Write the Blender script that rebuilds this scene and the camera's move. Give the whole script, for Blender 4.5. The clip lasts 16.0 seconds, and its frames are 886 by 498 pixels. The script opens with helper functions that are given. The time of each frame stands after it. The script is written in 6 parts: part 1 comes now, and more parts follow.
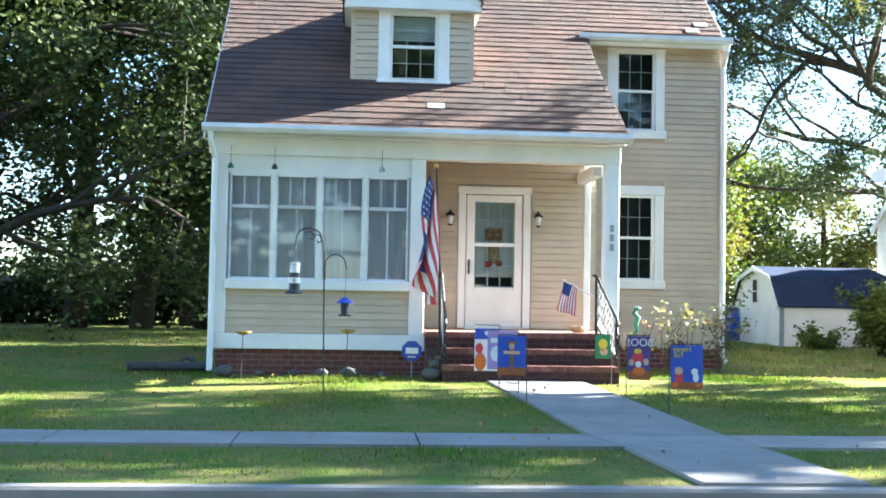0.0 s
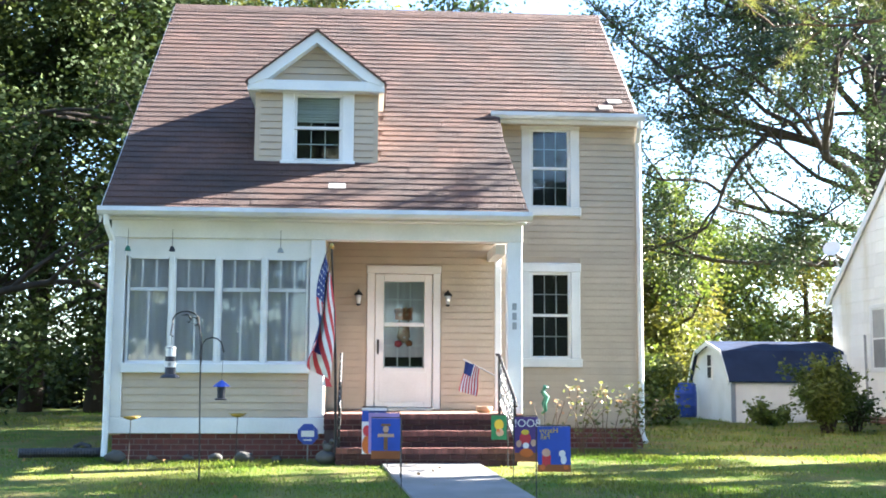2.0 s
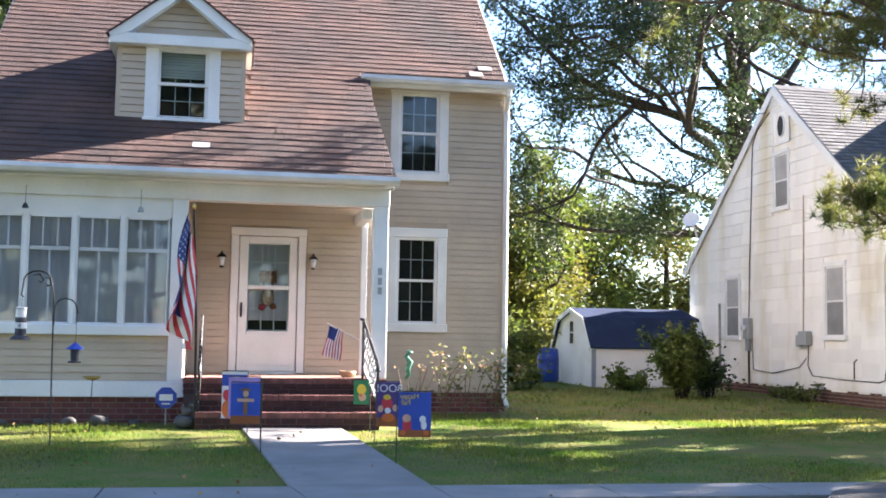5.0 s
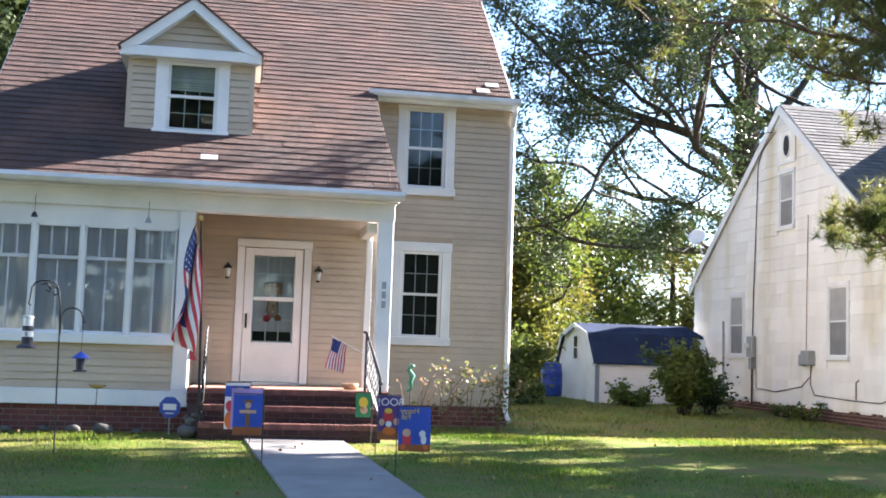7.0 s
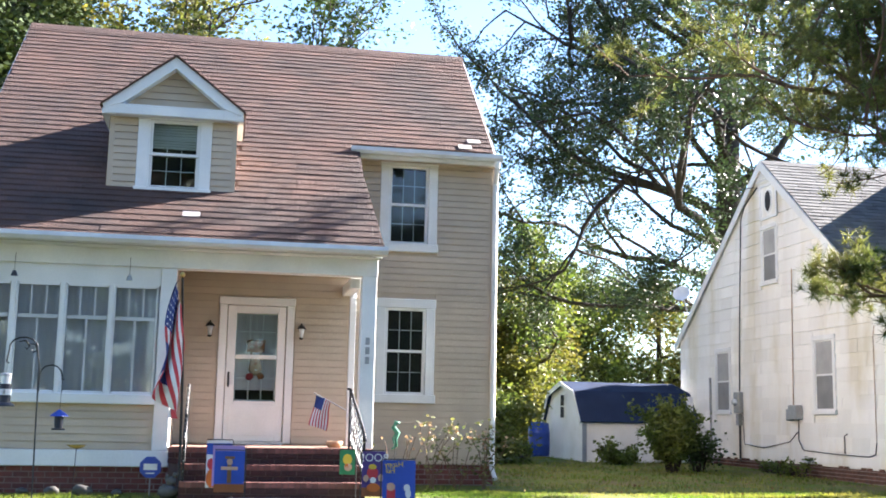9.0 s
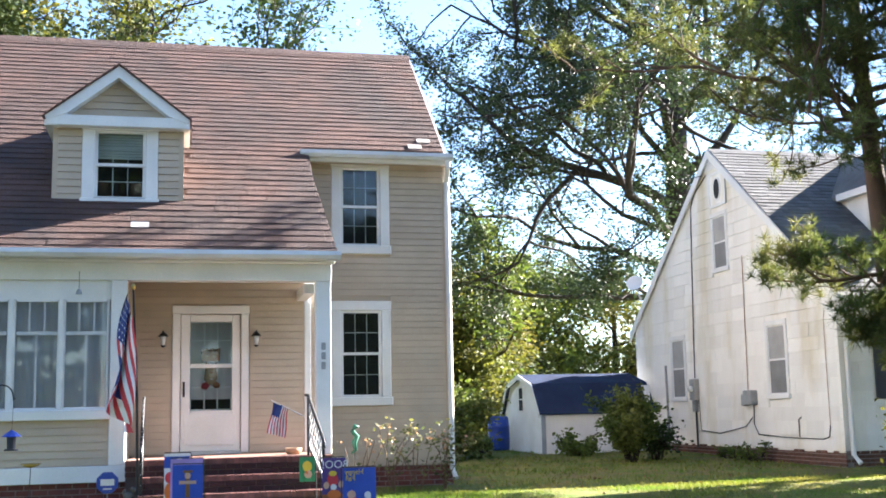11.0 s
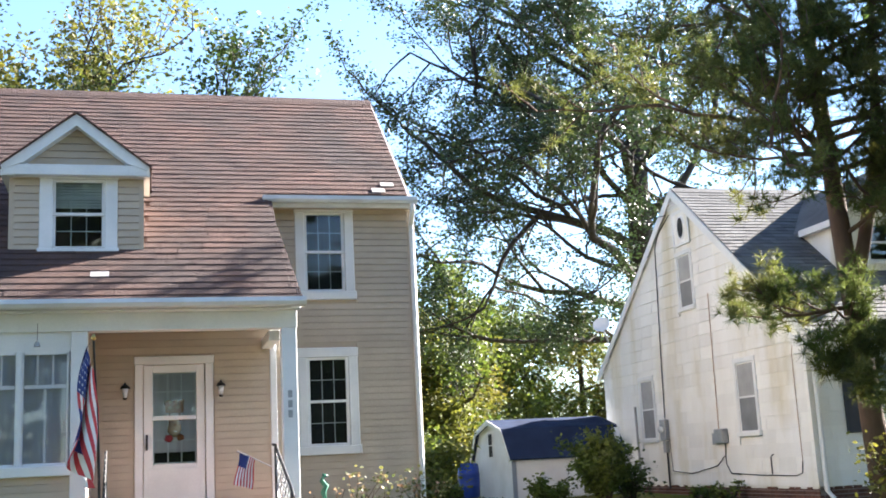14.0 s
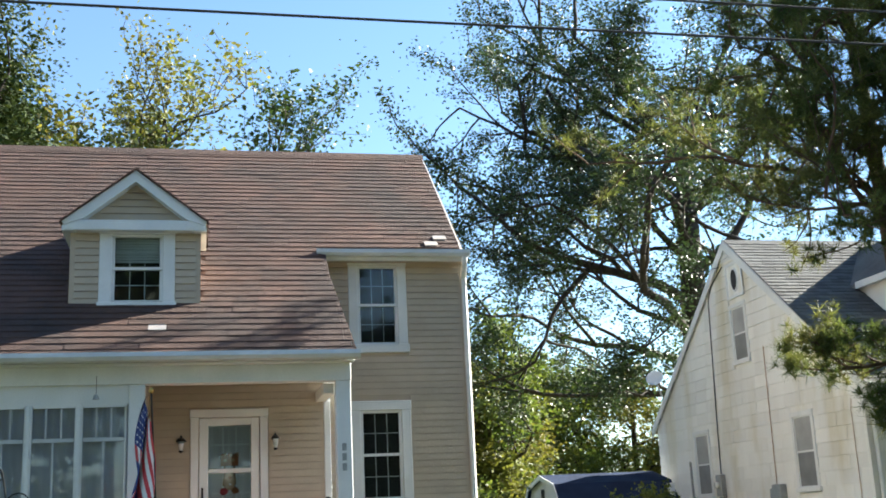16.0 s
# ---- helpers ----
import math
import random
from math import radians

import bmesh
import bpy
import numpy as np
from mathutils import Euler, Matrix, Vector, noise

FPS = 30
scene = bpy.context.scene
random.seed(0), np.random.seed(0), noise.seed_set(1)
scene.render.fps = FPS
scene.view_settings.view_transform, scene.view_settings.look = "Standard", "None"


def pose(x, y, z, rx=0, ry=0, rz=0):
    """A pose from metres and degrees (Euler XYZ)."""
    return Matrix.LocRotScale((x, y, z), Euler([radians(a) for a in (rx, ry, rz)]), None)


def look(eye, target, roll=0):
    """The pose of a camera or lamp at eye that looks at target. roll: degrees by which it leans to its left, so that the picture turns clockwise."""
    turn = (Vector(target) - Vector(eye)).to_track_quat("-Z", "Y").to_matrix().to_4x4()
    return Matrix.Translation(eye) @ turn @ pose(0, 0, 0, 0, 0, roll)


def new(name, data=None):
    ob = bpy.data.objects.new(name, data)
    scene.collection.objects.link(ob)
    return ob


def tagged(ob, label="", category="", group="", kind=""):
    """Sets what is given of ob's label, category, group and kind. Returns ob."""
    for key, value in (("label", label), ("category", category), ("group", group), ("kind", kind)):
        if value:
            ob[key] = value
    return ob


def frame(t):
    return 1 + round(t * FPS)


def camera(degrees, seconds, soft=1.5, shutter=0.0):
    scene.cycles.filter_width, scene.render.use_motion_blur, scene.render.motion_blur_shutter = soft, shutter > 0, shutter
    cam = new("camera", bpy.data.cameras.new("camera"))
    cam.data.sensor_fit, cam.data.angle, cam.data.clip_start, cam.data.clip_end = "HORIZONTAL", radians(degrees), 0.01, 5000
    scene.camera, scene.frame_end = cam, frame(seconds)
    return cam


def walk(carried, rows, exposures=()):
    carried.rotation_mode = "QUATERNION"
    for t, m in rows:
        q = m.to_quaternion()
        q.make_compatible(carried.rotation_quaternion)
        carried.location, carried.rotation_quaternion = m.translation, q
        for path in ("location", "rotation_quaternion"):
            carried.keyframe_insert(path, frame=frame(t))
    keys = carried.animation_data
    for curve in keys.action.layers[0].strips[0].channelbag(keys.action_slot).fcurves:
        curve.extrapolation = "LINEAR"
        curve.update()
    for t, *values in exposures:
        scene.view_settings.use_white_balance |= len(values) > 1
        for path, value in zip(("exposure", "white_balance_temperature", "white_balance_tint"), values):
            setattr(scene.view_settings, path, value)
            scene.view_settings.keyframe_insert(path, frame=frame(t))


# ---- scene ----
cam = camera(43.0, 16.0, soft=1.8)
PATH = [
    (0, (0.935, -0.896, 1.216), (1.09, 1.096, 1.309), 1.0),
    (0.5, (1.476, -0.86, 1.268), (1.618, 1.13, 1.404), 0.2),
    (1, (1.938, -0.839, 1.279), (2.024, 1.151, 1.463), 0.8),
    (1.5, (2.312, -0.886, 1.258), (2.404, 1.106, 1.409), 0.4),
    (2, (2.488, -0.902, 1.289), (2.621, 1.081, 1.517), 0.3),
    (2.5, (2.562, -0.848, 1.289), (2.873, 1.124, 1.401), -0.5),
    (3, (2.566, -0.807, 1.294), (2.941, 1.155, 1.404), 0.9),
    (3.5, (2.572, -0.848, 1.276), (3.001, 1.102, 1.382), 1.0),
    (4, (2.579, -0.839, 1.326), (2.955, 1.122, 1.449), 0.8),
    (4.5, (2.56, -0.836, 1.321), (2.924, 1.125, 1.47), 0.8),
    (7, (2.594, -0.998, 1.383), (2.94, 0.963, 1.565), 1.9),
    (7.5, (2.608, -0.92, 1.291), (2.976, 1.038, 1.471), 0.7),
    (8, (2.631, -0.963, 1.214), (2.994, 0.989, 1.455), 1.7),
    (10.5, (2.649, -0.882, 1.305), (3.054, 1.052, 1.615), -0.6),
    (11, (2.66, -0.93, 1.352), (3.106, 0.999, 1.638), -1.2),
    (11.5, (2.691, -1.006, 1.395), (3.253, 0.901, 1.612), -0.8),
    (12, (2.701, -0.968, 1.335), (3.325, 0.923, 1.522), -1.1),
    (12.5, (2.687, -0.834, 1.27), (3.269, 1.063, 1.516), -1.4),
    (13, (2.666, -0.772, 1.289), (3.195, 1.141, 1.532), -0.9),
    (13.5, (2.664, -0.746, 1.296), (3.221, 1.146, 1.625), -4.3),
    (14, (2.651, -0.719, 1.276), (3.161, 1.179, 1.647), -2.9),
    (14.5, (2.602, -0.721, 1.273), (3.209, 1.151, 1.627), -2.2),
    (15, (2.594, -0.702, 1.256), (3.203, 1.16, 1.66), -3.5),
    (15.5, (2.576, -0.741, 1.243), (3.119, 1.125, 1.717), -3.3),
    (16, (2.576, -0.747, 1.239), (3.002, 1.15, 1.709), -2.7),
]
walk(cam, [(t, look(eye, target, roll)) for t, eye, target, roll in PATH],
     [(0.0, 3.78, 5780, 4), (0.5, 4.0, 5830, 4), (1.8, 3.95, 5850, 6), (2.4, 3.45, 6100, 20), (10.0, 3.32, 5950, 15), (14.0, 3.17, 6000, 14), (16.0, 2.60, 6080, 5)])

# ---- world and sun ----
SUN = Vector((1.0, 0.32, 0.53)).normalized()
world = bpy.data.worlds.new("world")
scene.world = world
world.use_nodes = True
_wn = world.node_tree.nodes
sky = _wn.new("ShaderNodeTexSky")
sky.sky_type = "NISHITA"
sky.sun_disc = False
sky.sun_elevation = math.asin(SUN.z)
sky.sun_rotation = math.atan2(SUN.x, SUN.y)
sky.air_density, sky.dust_density, sky.ozone_density = 1.0, 0.05, 2.0
_wn["Background"].inputs["Strength"].default_value = 0.05
world.node_tree.links.new(sky.outputs["Color"], _wn["Background"].inputs["Color"])
sun = new("sun", bpy.data.lights.new("sun", "SUN"))
sun.data.energy, sun.data.angle, sun.data.color = 5.0, radians(0.6), (1.0, 0.9, 0.76)
sun.matrix_world = look(SUN * 60, (0, 0, 0))


# ---- materials ----
def mat(name, col, col2=None, rough=0.7, scale=6.0, fine=60.0, bump=0.15, metal=0.0, spec=0.4, vary=0.0, stain=None, stain_amt=0.0, stain_scale=1.2, stretch=(1, 1, 1), leafy=0.0, relief=0.01):
    """A surface with two scales of noise in its colour, fine relief, and per-piece variation."""
    m = bpy.data.materials.new(name)
    m.use_nodes = True
    nt = m.node_tree
    N, L = nt.nodes, nt.links
    b = N["Principled BSDF"]
    geo = N.new("ShaderNodeNewGeometry")
    mp = N.new("ShaderNodeMapping")
    mp.inputs["Scale"].default_value = stretch
    L.new(geo.outputs["Position"], mp.inputs["Vector"])

    def noi(s, d=4.0):
        n = N.new("ShaderNodeTexNoise")
        n.inputs["Scale"].default_value, n.inputs["Detail"].default_value = s, d
        L.new(mp.outputs["Vector"], n.inputs["Vector"])
        return n.outputs["Fac"]

    def mix(f, a, c, kind="MIX"):
        n = N.new("ShaderNodeMix")
        n.data_type, n.blend_type = "RGBA", kind
        for sock, v in ((n.inputs[0], f), (n.inputs[6], a), (n.inputs[7], c)):
            if isinstance(v, (int, float)):
                sock.default_value = v
            elif isinstance(v, tuple):
                sock.default_value = (*v[:3], 1)
            else:
                L.new(v, sock)
        return n.outputs[2]

    def ramp(f, lo, hi):
        n = N.new("ShaderNodeMapRange")
        n.inputs["From Min"].default_value, n.inputs["From Max"].default_value = lo, hi
        L.new(f, n.inputs["Value"])
        return n.outputs["Result"]

    col2 = col2 or tuple(c * 0.8 for c in col)
    c = mix(ramp(noi(scale), 0.35, 0.65), col, col2)
    c = mix(0.22, c, mix(noi(fine, 2), (0.35, 0.35, 0.35), (1, 1, 1)), "MULTIPLY")
    if stain:
        f = N.new("ShaderNodeMath")
        f.operation = "MULTIPLY"
        L.new(ramp(noi(stain_scale, 6), 0.5, 0.72), f.inputs[0])
        f.inputs[1].default_value = stain_amt
        c = mix(f.outputs[0], c, stain)
    if vary:
        oi = N.new("ShaderNodeObjectInfo")
        geo2 = N.new("ShaderNodeNewGeometry")
        add = N.new("ShaderNodeMath")
        add.operation = "ADD"
        L.new(oi.outputs["Random"], add.inputs[0])
        L.new(geo2.outputs["Random Per Island"], add.inputs[1])
        fr = N.new("ShaderNodeMath")
        fr.operation = "FRACT"
        L.new(add.outputs[0], fr.inputs[0])
        hs = N.new("ShaderNodeHueSaturation")
        mr = N.new("ShaderNodeMapRange")
        mr.inputs["To Min"].default_value, mr.inputs["To Max"].default_value = 1 - vary, 1 + vary
        L.new(fr.outputs[0], mr.inputs["Value"])
        L.new(mr.outputs["Result"], hs.inputs["Value"])
        L.new(c, hs.inputs["Color"])
        c = hs.outputs["Color"]
    L.new(c, b.inputs["Base Color"])
    b.inputs["Roughness"].default_value, b.inputs["Metallic"].default_value = rough, metal
    b.inputs["Specular IOR Level"].default_value = spec
    if bump:
        bn = N.new("ShaderNodeBump")
        bn.inputs["Strength"].default_value, bn.inputs["Distance"].default_value = bump, relief
        L.new(noi(fine * 0.7, 5), bn.inputs["Height"])
        L.new(bn.outputs["Normal"], b.inputs["Normal"])
    if leafy:
        tr = N.new("ShaderNodeBsdfTranslucent")
        L.new(mix(0.6, c, (1.0, 0.95, 0.35), "MULTIPLY"), tr.inputs["Color"])
        ms = N.new("ShaderNodeMixShader")
        ms.inputs[0].default_value = leafy
        L.new(b.outputs["BSDF"], ms.inputs[1])
        L.new(tr.outputs["BSDF"], ms.inputs[2])
        L.new(ms.outputs["Shader"], N["Material Output"].inputs["Surface"])
    return m


def glass_mat(name, tint=(0.75, 0.8, 0.82), clear=0.75, rough=0.02):
    """Window glass: mirror-like gloss over a clear, slightly tinted pane."""
    m = bpy.data.materials.new(name)
    m.use_nodes = True
    N, L = m.node_tree.nodes, m.node_tree.links
    gl = N.new("ShaderNodeBsdfGlossy")
    gl.inputs["Roughness"].default_value = rough
    tr = N.new("ShaderNodeBsdfTransparent")
    tr.inputs["Color"].default_value = (*[v * clear for v in tint], 1)
    fr = N.new("ShaderNodeFresnel")
    fr.inputs["IOR"].default_value = 1.47
    ms = N.new("ShaderNodeMixShader")
    L.new(fr.outputs[0], ms.inputs[0])
    L.new(tr.outputs[0], ms.inputs[1])
    L.new(gl.outputs[0], ms.inputs[2])
    L.new(ms.outputs[0], N["Material Output"].inputs["Surface"])
    return m


M = {}
M["siding"] = mat("tan_siding", (0.51, 0.425, 0.32), (0.46, 0.38, 0.285), 0.6, 2.5, 90, 0.1, vary=0.05)
M["wall"] = mat("tan_wall", (0.49, 0.41, 0.32), (0.46, 0.38, 0.30), 0.7, 2.0, 70)
M["white"] = mat("white_paint", (0.80, 0.80, 0.78), (0.72, 0.73, 0.72), 0.5, 2.0, 50, 0.08, stain=(0.45, 0.45, 0.40), stain_amt=0.25)
M["gutter"] = mat("white_gutter", (0.70, 0.71, 0.70), (0.60, 0.61, 0.60), 0.45, 3.0, 40, 0.05, stain=(0.35, 0.34, 0.30), stain_amt=0.4)
M["shingle"] = mat("brown_shingle", (0.100, 0.046, 0.031), (0.060, 0.029, 0.021), 0.92, 1.3, 130, 1.0, vary=0.16, stain=(0.026, 0.020, 0.019), stain_amt=0.6, stain_scale=0.6, spec=0.65, relief=0.025)
M["shingle_pale"] = mat("pale_shingle", (0.62, 0.55, 0.50), None, 0.9, 4, 120, 0.4)
M["grey_shingle"] = mat("grey_shingle", (0.17, 0.17, 0.165), (0.12, 0.12, 0.12), 0.9, 1.3, 130, 0.5, vary=0.2, spec=0.2)
M["navy_shingle"] = mat("dark_blue_shingle", (0.030, 0.046, 0.092), (0.024, 0.034, 0.068), 0.95, 2, 130, 0.4, vary=0.12, spec=0.08)
M["brick"] = mat("red_brick", (0.165, 0.050, 0.040), (0.105, 0.034, 0.030), 0.85, 9, 110, 0.4, vary=0.2)
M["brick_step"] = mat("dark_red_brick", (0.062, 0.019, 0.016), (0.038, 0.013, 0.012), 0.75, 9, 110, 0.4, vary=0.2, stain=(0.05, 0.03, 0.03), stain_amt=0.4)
# treads are the riser brick made paler: sunlight on their tops, in the colour
M["brick_tread"] = mat("sunlit_tread_brick", (0.21, 0.085, 0.068), (0.13, 0.05, 0.042), 0.75, 9, 110, 0.4, vary=0.25)
M["brick_brown"] = mat("brown_brick", (0.14, 0.066, 0.046), (0.075, 0.038, 0.03), 0.85, 9, 110, 0.4, vary=0.25)
M["mortar"] = mat("mortar", (0.29, 0.25, 0.23), (0.21, 0.18, 0.165), 0.95, 8, 140, 0.4)
M["mortar_dark"] = mat("dark_mortar", (0.13, 0.09, 0.08), None, 0.95, 8, 140, 0.4)
M["asbestos"] = mat("white_shingle_siding", (0.85, 0.84, 0.80), (0.80, 0.785, 0.735), 0.7, 1.1, 60, 0.15, vary=0.06, stain=(0.48, 0.41, 0.22), stain_amt=0.7, stain_scale=0.75, stretch=(1.6, 1.6, 0.4))
M["shed"] = mat("pale_shed_wall", (0.84, 0.86, 0.88), (0.78, 0.80, 0.82), 0.7, 2, 60, 0.1, stain=(0.45, 0.45, 0.40), stain_amt=0.35)
M["concrete"] = mat("concrete", (0.26, 0.245, 0.23), (0.205, 0.195, 0.18), 0.9, 1.7, 120, 0.35, vary=0.06, stain=(0.19, 0.175, 0.15), stain_amt=0.55, stain_scale=2.2)
M["asphalt"] = mat("asphalt", (0.06, 0.06, 0.062), (0.045, 0.045, 0.046), 0.9, 1.5, 200, 0.6, stain=(0.11, 0.105, 0.10), stain_amt=0.5)
M["gravel"] = mat("worn_asphalt", (0.135, 0.125, 0.115), (0.075, 0.072, 0.068), 0.95, 2.2, 160, 1.0, stain=(0.22, 0.205, 0.185), stain_amt=0.7, stain_scale=5, relief=0.03)
M["grass_ground"] = mat("lawn_soil", (0.085, 0.135, 0.024), (0.165, 0.145, 0.050), 1.0, 2.2, 45, 0.9, spec=0.1, stain=(0.13, 0.095, 0.05), stain_amt=0.75, stain_scale=0.7)
M["grass"] = mat("grass_blade", (0.105, 0.200, 0.024), (0.240, 0.235, 0.060), 0.8, 0.8, 20, 0, spec=0.2, vary=0.4, leafy=0.5)
M["soil"] = mat("dark_soil", (0.06, 0.045, 0.032), (0.09, 0.07, 0.05), 1.0, 6, 80, 0.8)
M["glass"] = glass_mat("window_glass", (0.93, 0.97, 0.97), clear=0.97)
# near-black stand-in for unlit interiors: their shade is put into the colour
M["dark"] = mat("painted_dark", (0.035, 0.035, 0.035), None, 0.9, 2, 10, 0)
M["curtain"] = mat("pale_curtain", (0.62, 0.60, 0.60), (0.5, 0.48, 0.48), 0.9, 2, 30, 0.2, stretch=(6, 6, 0.3))
M["blind"] = mat("white_blind", (0.60, 0.63, 0.58), None, 0.8, 2, 30, 0.1)
M["iron"] = mat("black_iron", (0.02, 0.02, 0.02), None, 0.5, 10, 80, 0.2)
M["bark"] = mat("dark_bark", (0.052, 0.041, 0.033), (0.034, 0.028, 0.023), 0.95, 5, 25, 1.0, stretch=(1, 1, 0.25))
M["pine_bark"] = mat("pine_bark", (0.12, 0.075, 0.052), (0.07, 0.045, 0.034), 0.95, 4, 22, 1.0, stretch=(1, 1, 0.35))
M["leaf_dark"] = mat("dark_leaf", (0.040, 0.075, 0.022), (0.065, 0.10, 0.026), 0.55, 0.5, 8, 0, vary=0.4, leafy=0.3)
M["leaf_oak"] = mat("oak_leaf", (0.034, 0.062, 0.028), (0.056, 0.084, 0.034), 0.5, 0.6, 8, 0, vary=0.4, leafy=0.25, spec=0.4)
M["leaf_shade"] = mat("shade_leaf", (0.038, 0.062, 0.022), (0.062, 0.085, 0.028), 0.7, 0.6, 8, 0, vary=0.4, leafy=0.2, spec=0.15)
M["leaf_mid"] = mat("green_leaf", (0.085, 0.14, 0.032), (0.15, 0.18, 0.04), 0.55, 0.4, 8, 0, vary=0.4, leafy=0.4)
M["leaf_gold"] = mat("yellowing_leaf", (0.20, 0.18, 0.040), (0.11, 0.14, 0.035), 0.6, 0.5, 8, 0, vary=0.4, leafy=0.45)
M["needle"] = mat("pine_needle", (0.072, 0.112, 0.036), (0.150, 0.155, 0.055), 0.55, 0.7, 8, 0, vary=0.4, leafy=0.5, spec=0.25)


# ---- building helpers ----
def link(name, me, material, parent=None, label=""):
    ob = new(name, me)
    if material and not me.materials:
        me.materials.append(material)
    if parent is not None:
        ob.parent = parent
        if parent.parent is None:
            ob.matrix_parent_inverse = Matrix.Translation(-Vector(parent.location))
    if label:
        ob["label"] = label
    return ob


def part(name, bm, material, parent=None, label="", smooth=False):
    """One bmesh, in world coordinates, as one mesh object under a thing or a part."""
    me = bpy.data.meshes.new(name)
    bm.normal_update()
    bm.to_mesh(me)
    bm.free()
    if smooth:
        me.shade_smooth()
    return link(name, me, material, parent, label)


def thing(name, base, label, category, group="", kind=""):
    ob = new(name)
    ob.location = base
    ob.empty_display_size = 0.1
    return tagged(ob, label, category, group, kind)


def box(bm, x0, x1, y0, y1, z0, z1, bevel=0.0):
    r = bmesh.ops.create_cube(bm, size=1.0, matrix=Matrix.LocRotScale(((x0 + x1) / 2, (y0 + y1) / 2, (z0 + z1) / 2), None, (x1 - x0, y1 - y0, z1 - z0)))
    if bevel:
        es = list({e for v in r["verts"] for e in v.link_edges})
        bmesh.ops.bevel(bm, geom=es, offset=bevel, segments=1, affect="EDGES")
    return bm


def boxes(*rows, bevel=0.0):
    bm = bmesh.new()
    for r in rows:
        box(bm, *r, bevel=bevel)
    return bm


def tube(bm, pts, radii, sides=8, cap=True):
    """A bent round bar through pts."""
    rings, up = [], Vector((0.13, 0.31, 0.94))
    for i, p in enumerate(pts):
        a, b = Vector(pts[max(i - 1, 0)]), Vector(pts[min(i + 1, len(pts) - 1)])
        d = (b - a).normalized()
        s = d.cross(up)
        s = (s if s.length > 0.05 else d.cross(Vector((1, 0, 0)))).normalized()
        w = d.cross(s)
        r = radii[i] if isinstance(radii, (list, tuple)) else radii
        rings.append([bm.verts.new(Vector(p) + r * (s * math.cos(2 * math.pi * k / sides) + w * math.sin(2 * math.pi * k / sides))) for k in range(sides)])
    for r0, r1 in zip(rings, rings[1:]):
        for k in range(sides):
            bm.faces.new((r0[k], r0[(k + 1) % sides], r1[(k + 1) % sides], r1[k]))
    if cap:
        bm.faces.new(rings[0][::-1])
        bm.faces.new(rings[-1])
    return bm


def lathe(bm, centre, profile, sides=16):
    """A turned shape: profile of (radius, height) pairs round a vertical line."""
    rings = [[bm.verts.new((centre[0] + r * math.cos(2 * math.pi * k / sides), centre[1] + r * math.sin(2 * math.pi * k / sides), centre[2] + h)) for k in range(sides)] for r, h in profile]
    for r0, r1 in zip(rings, rings[1:]):
        for k in range(sides):
            bm.faces.new((r0[k], r0[(k + 1) % sides], r1[(k + 1) % sides], r1[k]))
    bm.faces.new(rings[0][::-1])
    bm.faces.new(rings[-1])
    return bm


def prism(bm, outline, y0, y1):
    """A solid of constant section: outline of (x, z), counter-clockwise seen from -y, from y0 to y1."""
    a = [bm.verts.new((x, y0, z)) for x, z in outline]
    b = [bm.verts.new((x, y1, z)) for x, z in outline]
    bm.faces.new(a)
    bm.faces.new(b[::-1])
    for i in range(len(a)):
        j = (i + 1) % len(a)
        bm.faces.new((a[j], a[i], b[i], b[j]))
    return bm


def wall_bm(x0, x1, z0, z1, y, thick, holes=()):
    """A wall in an xz plane, front at y, with rectangular holes (x0, x1, z0, z1)."""
    xs = sorted({x0, x1, *[h[i] for h in holes for i in (0, 1)]})
    bm = bmesh.new()
    for a, b in zip(xs, xs[1:]):
        if a < x0 or b > x1:
            continue
        cuts = sorted((h[2], h[3]) for h in holes if h[0] < (a + b) / 2 < h[1])
        z = z0
        for c0, c1 in cuts + [(z1, z1)]:
            if c0 > z + 1e-4:
                box(bm, a, b, y, y + thick, z, c0)
            z = max(z, c1)
    bmesh.ops.remove_doubles(bm, verts=bm.verts, dist=1e-5)
    return bm


def spans(x0, x1, holes, z0, z1):
    """What is left of x0..x1 beside the holes that this height meets."""
    out = [(x0, x1)]
    for h in holes:
        if h[2] < z1 - 0.01 and h[3] > z0 + 0.01:
            out = [s for a, b in out for s in ((a, min(b, h[0])), (max(a, h[1]), b)) if s[1] - s[0] > 0.03]
    return out


def unit_board(name, height, proud, material):
    """A lap board one metre long: the lower edge stands proud."""
    bm = bmesh.new()
    v = [bm.verts.new(p) for p in ((0, -proud, 0.009), (1, -proud, 0.009), (1, -proud * 0.55, height), (0, -proud * 0.55, height), (0, 0, 0.012), (1, 0, 0.012))]
    bm.faces.new((v[0], v[1], v[2], v[3]))
    bm.faces.new((v[1], v[0], v[4], v[5]))
    bm.faces.new((v[0], v[3], v[4]))
    bm.faces.new((v[1], v[5], v[2]))
    me = bpy.data.meshes.new(name)
    bm.to_mesh(me)
    bm.free()
    me.materials.append(material)
    return me


def lap_siding(parent, me, x0, x1, z0, z1, y, step, holes=(), top=None, turn=None):
    """Lap boards over a wall; top(z) gives the span that a gable leaves; turn maps the wall to its place."""
    z = z0
    while z < z1 - 0.02:
        a, b = top(z + step * 0.5) if top else (x0, x1)
        for s0, s1 in spans(max(a, x0), min(b, x1), holes, z, min(z + step, z1)):
            ob = link("siding_board", me, None, parent)
            k = min(1.0, (z1 - z) / step)
            m = Matrix.LocRotScale((s0, y, z), None, (s1 - s0, 1, k))
            ob.matrix_basis = (turn @ m) if turn else m
        z += step


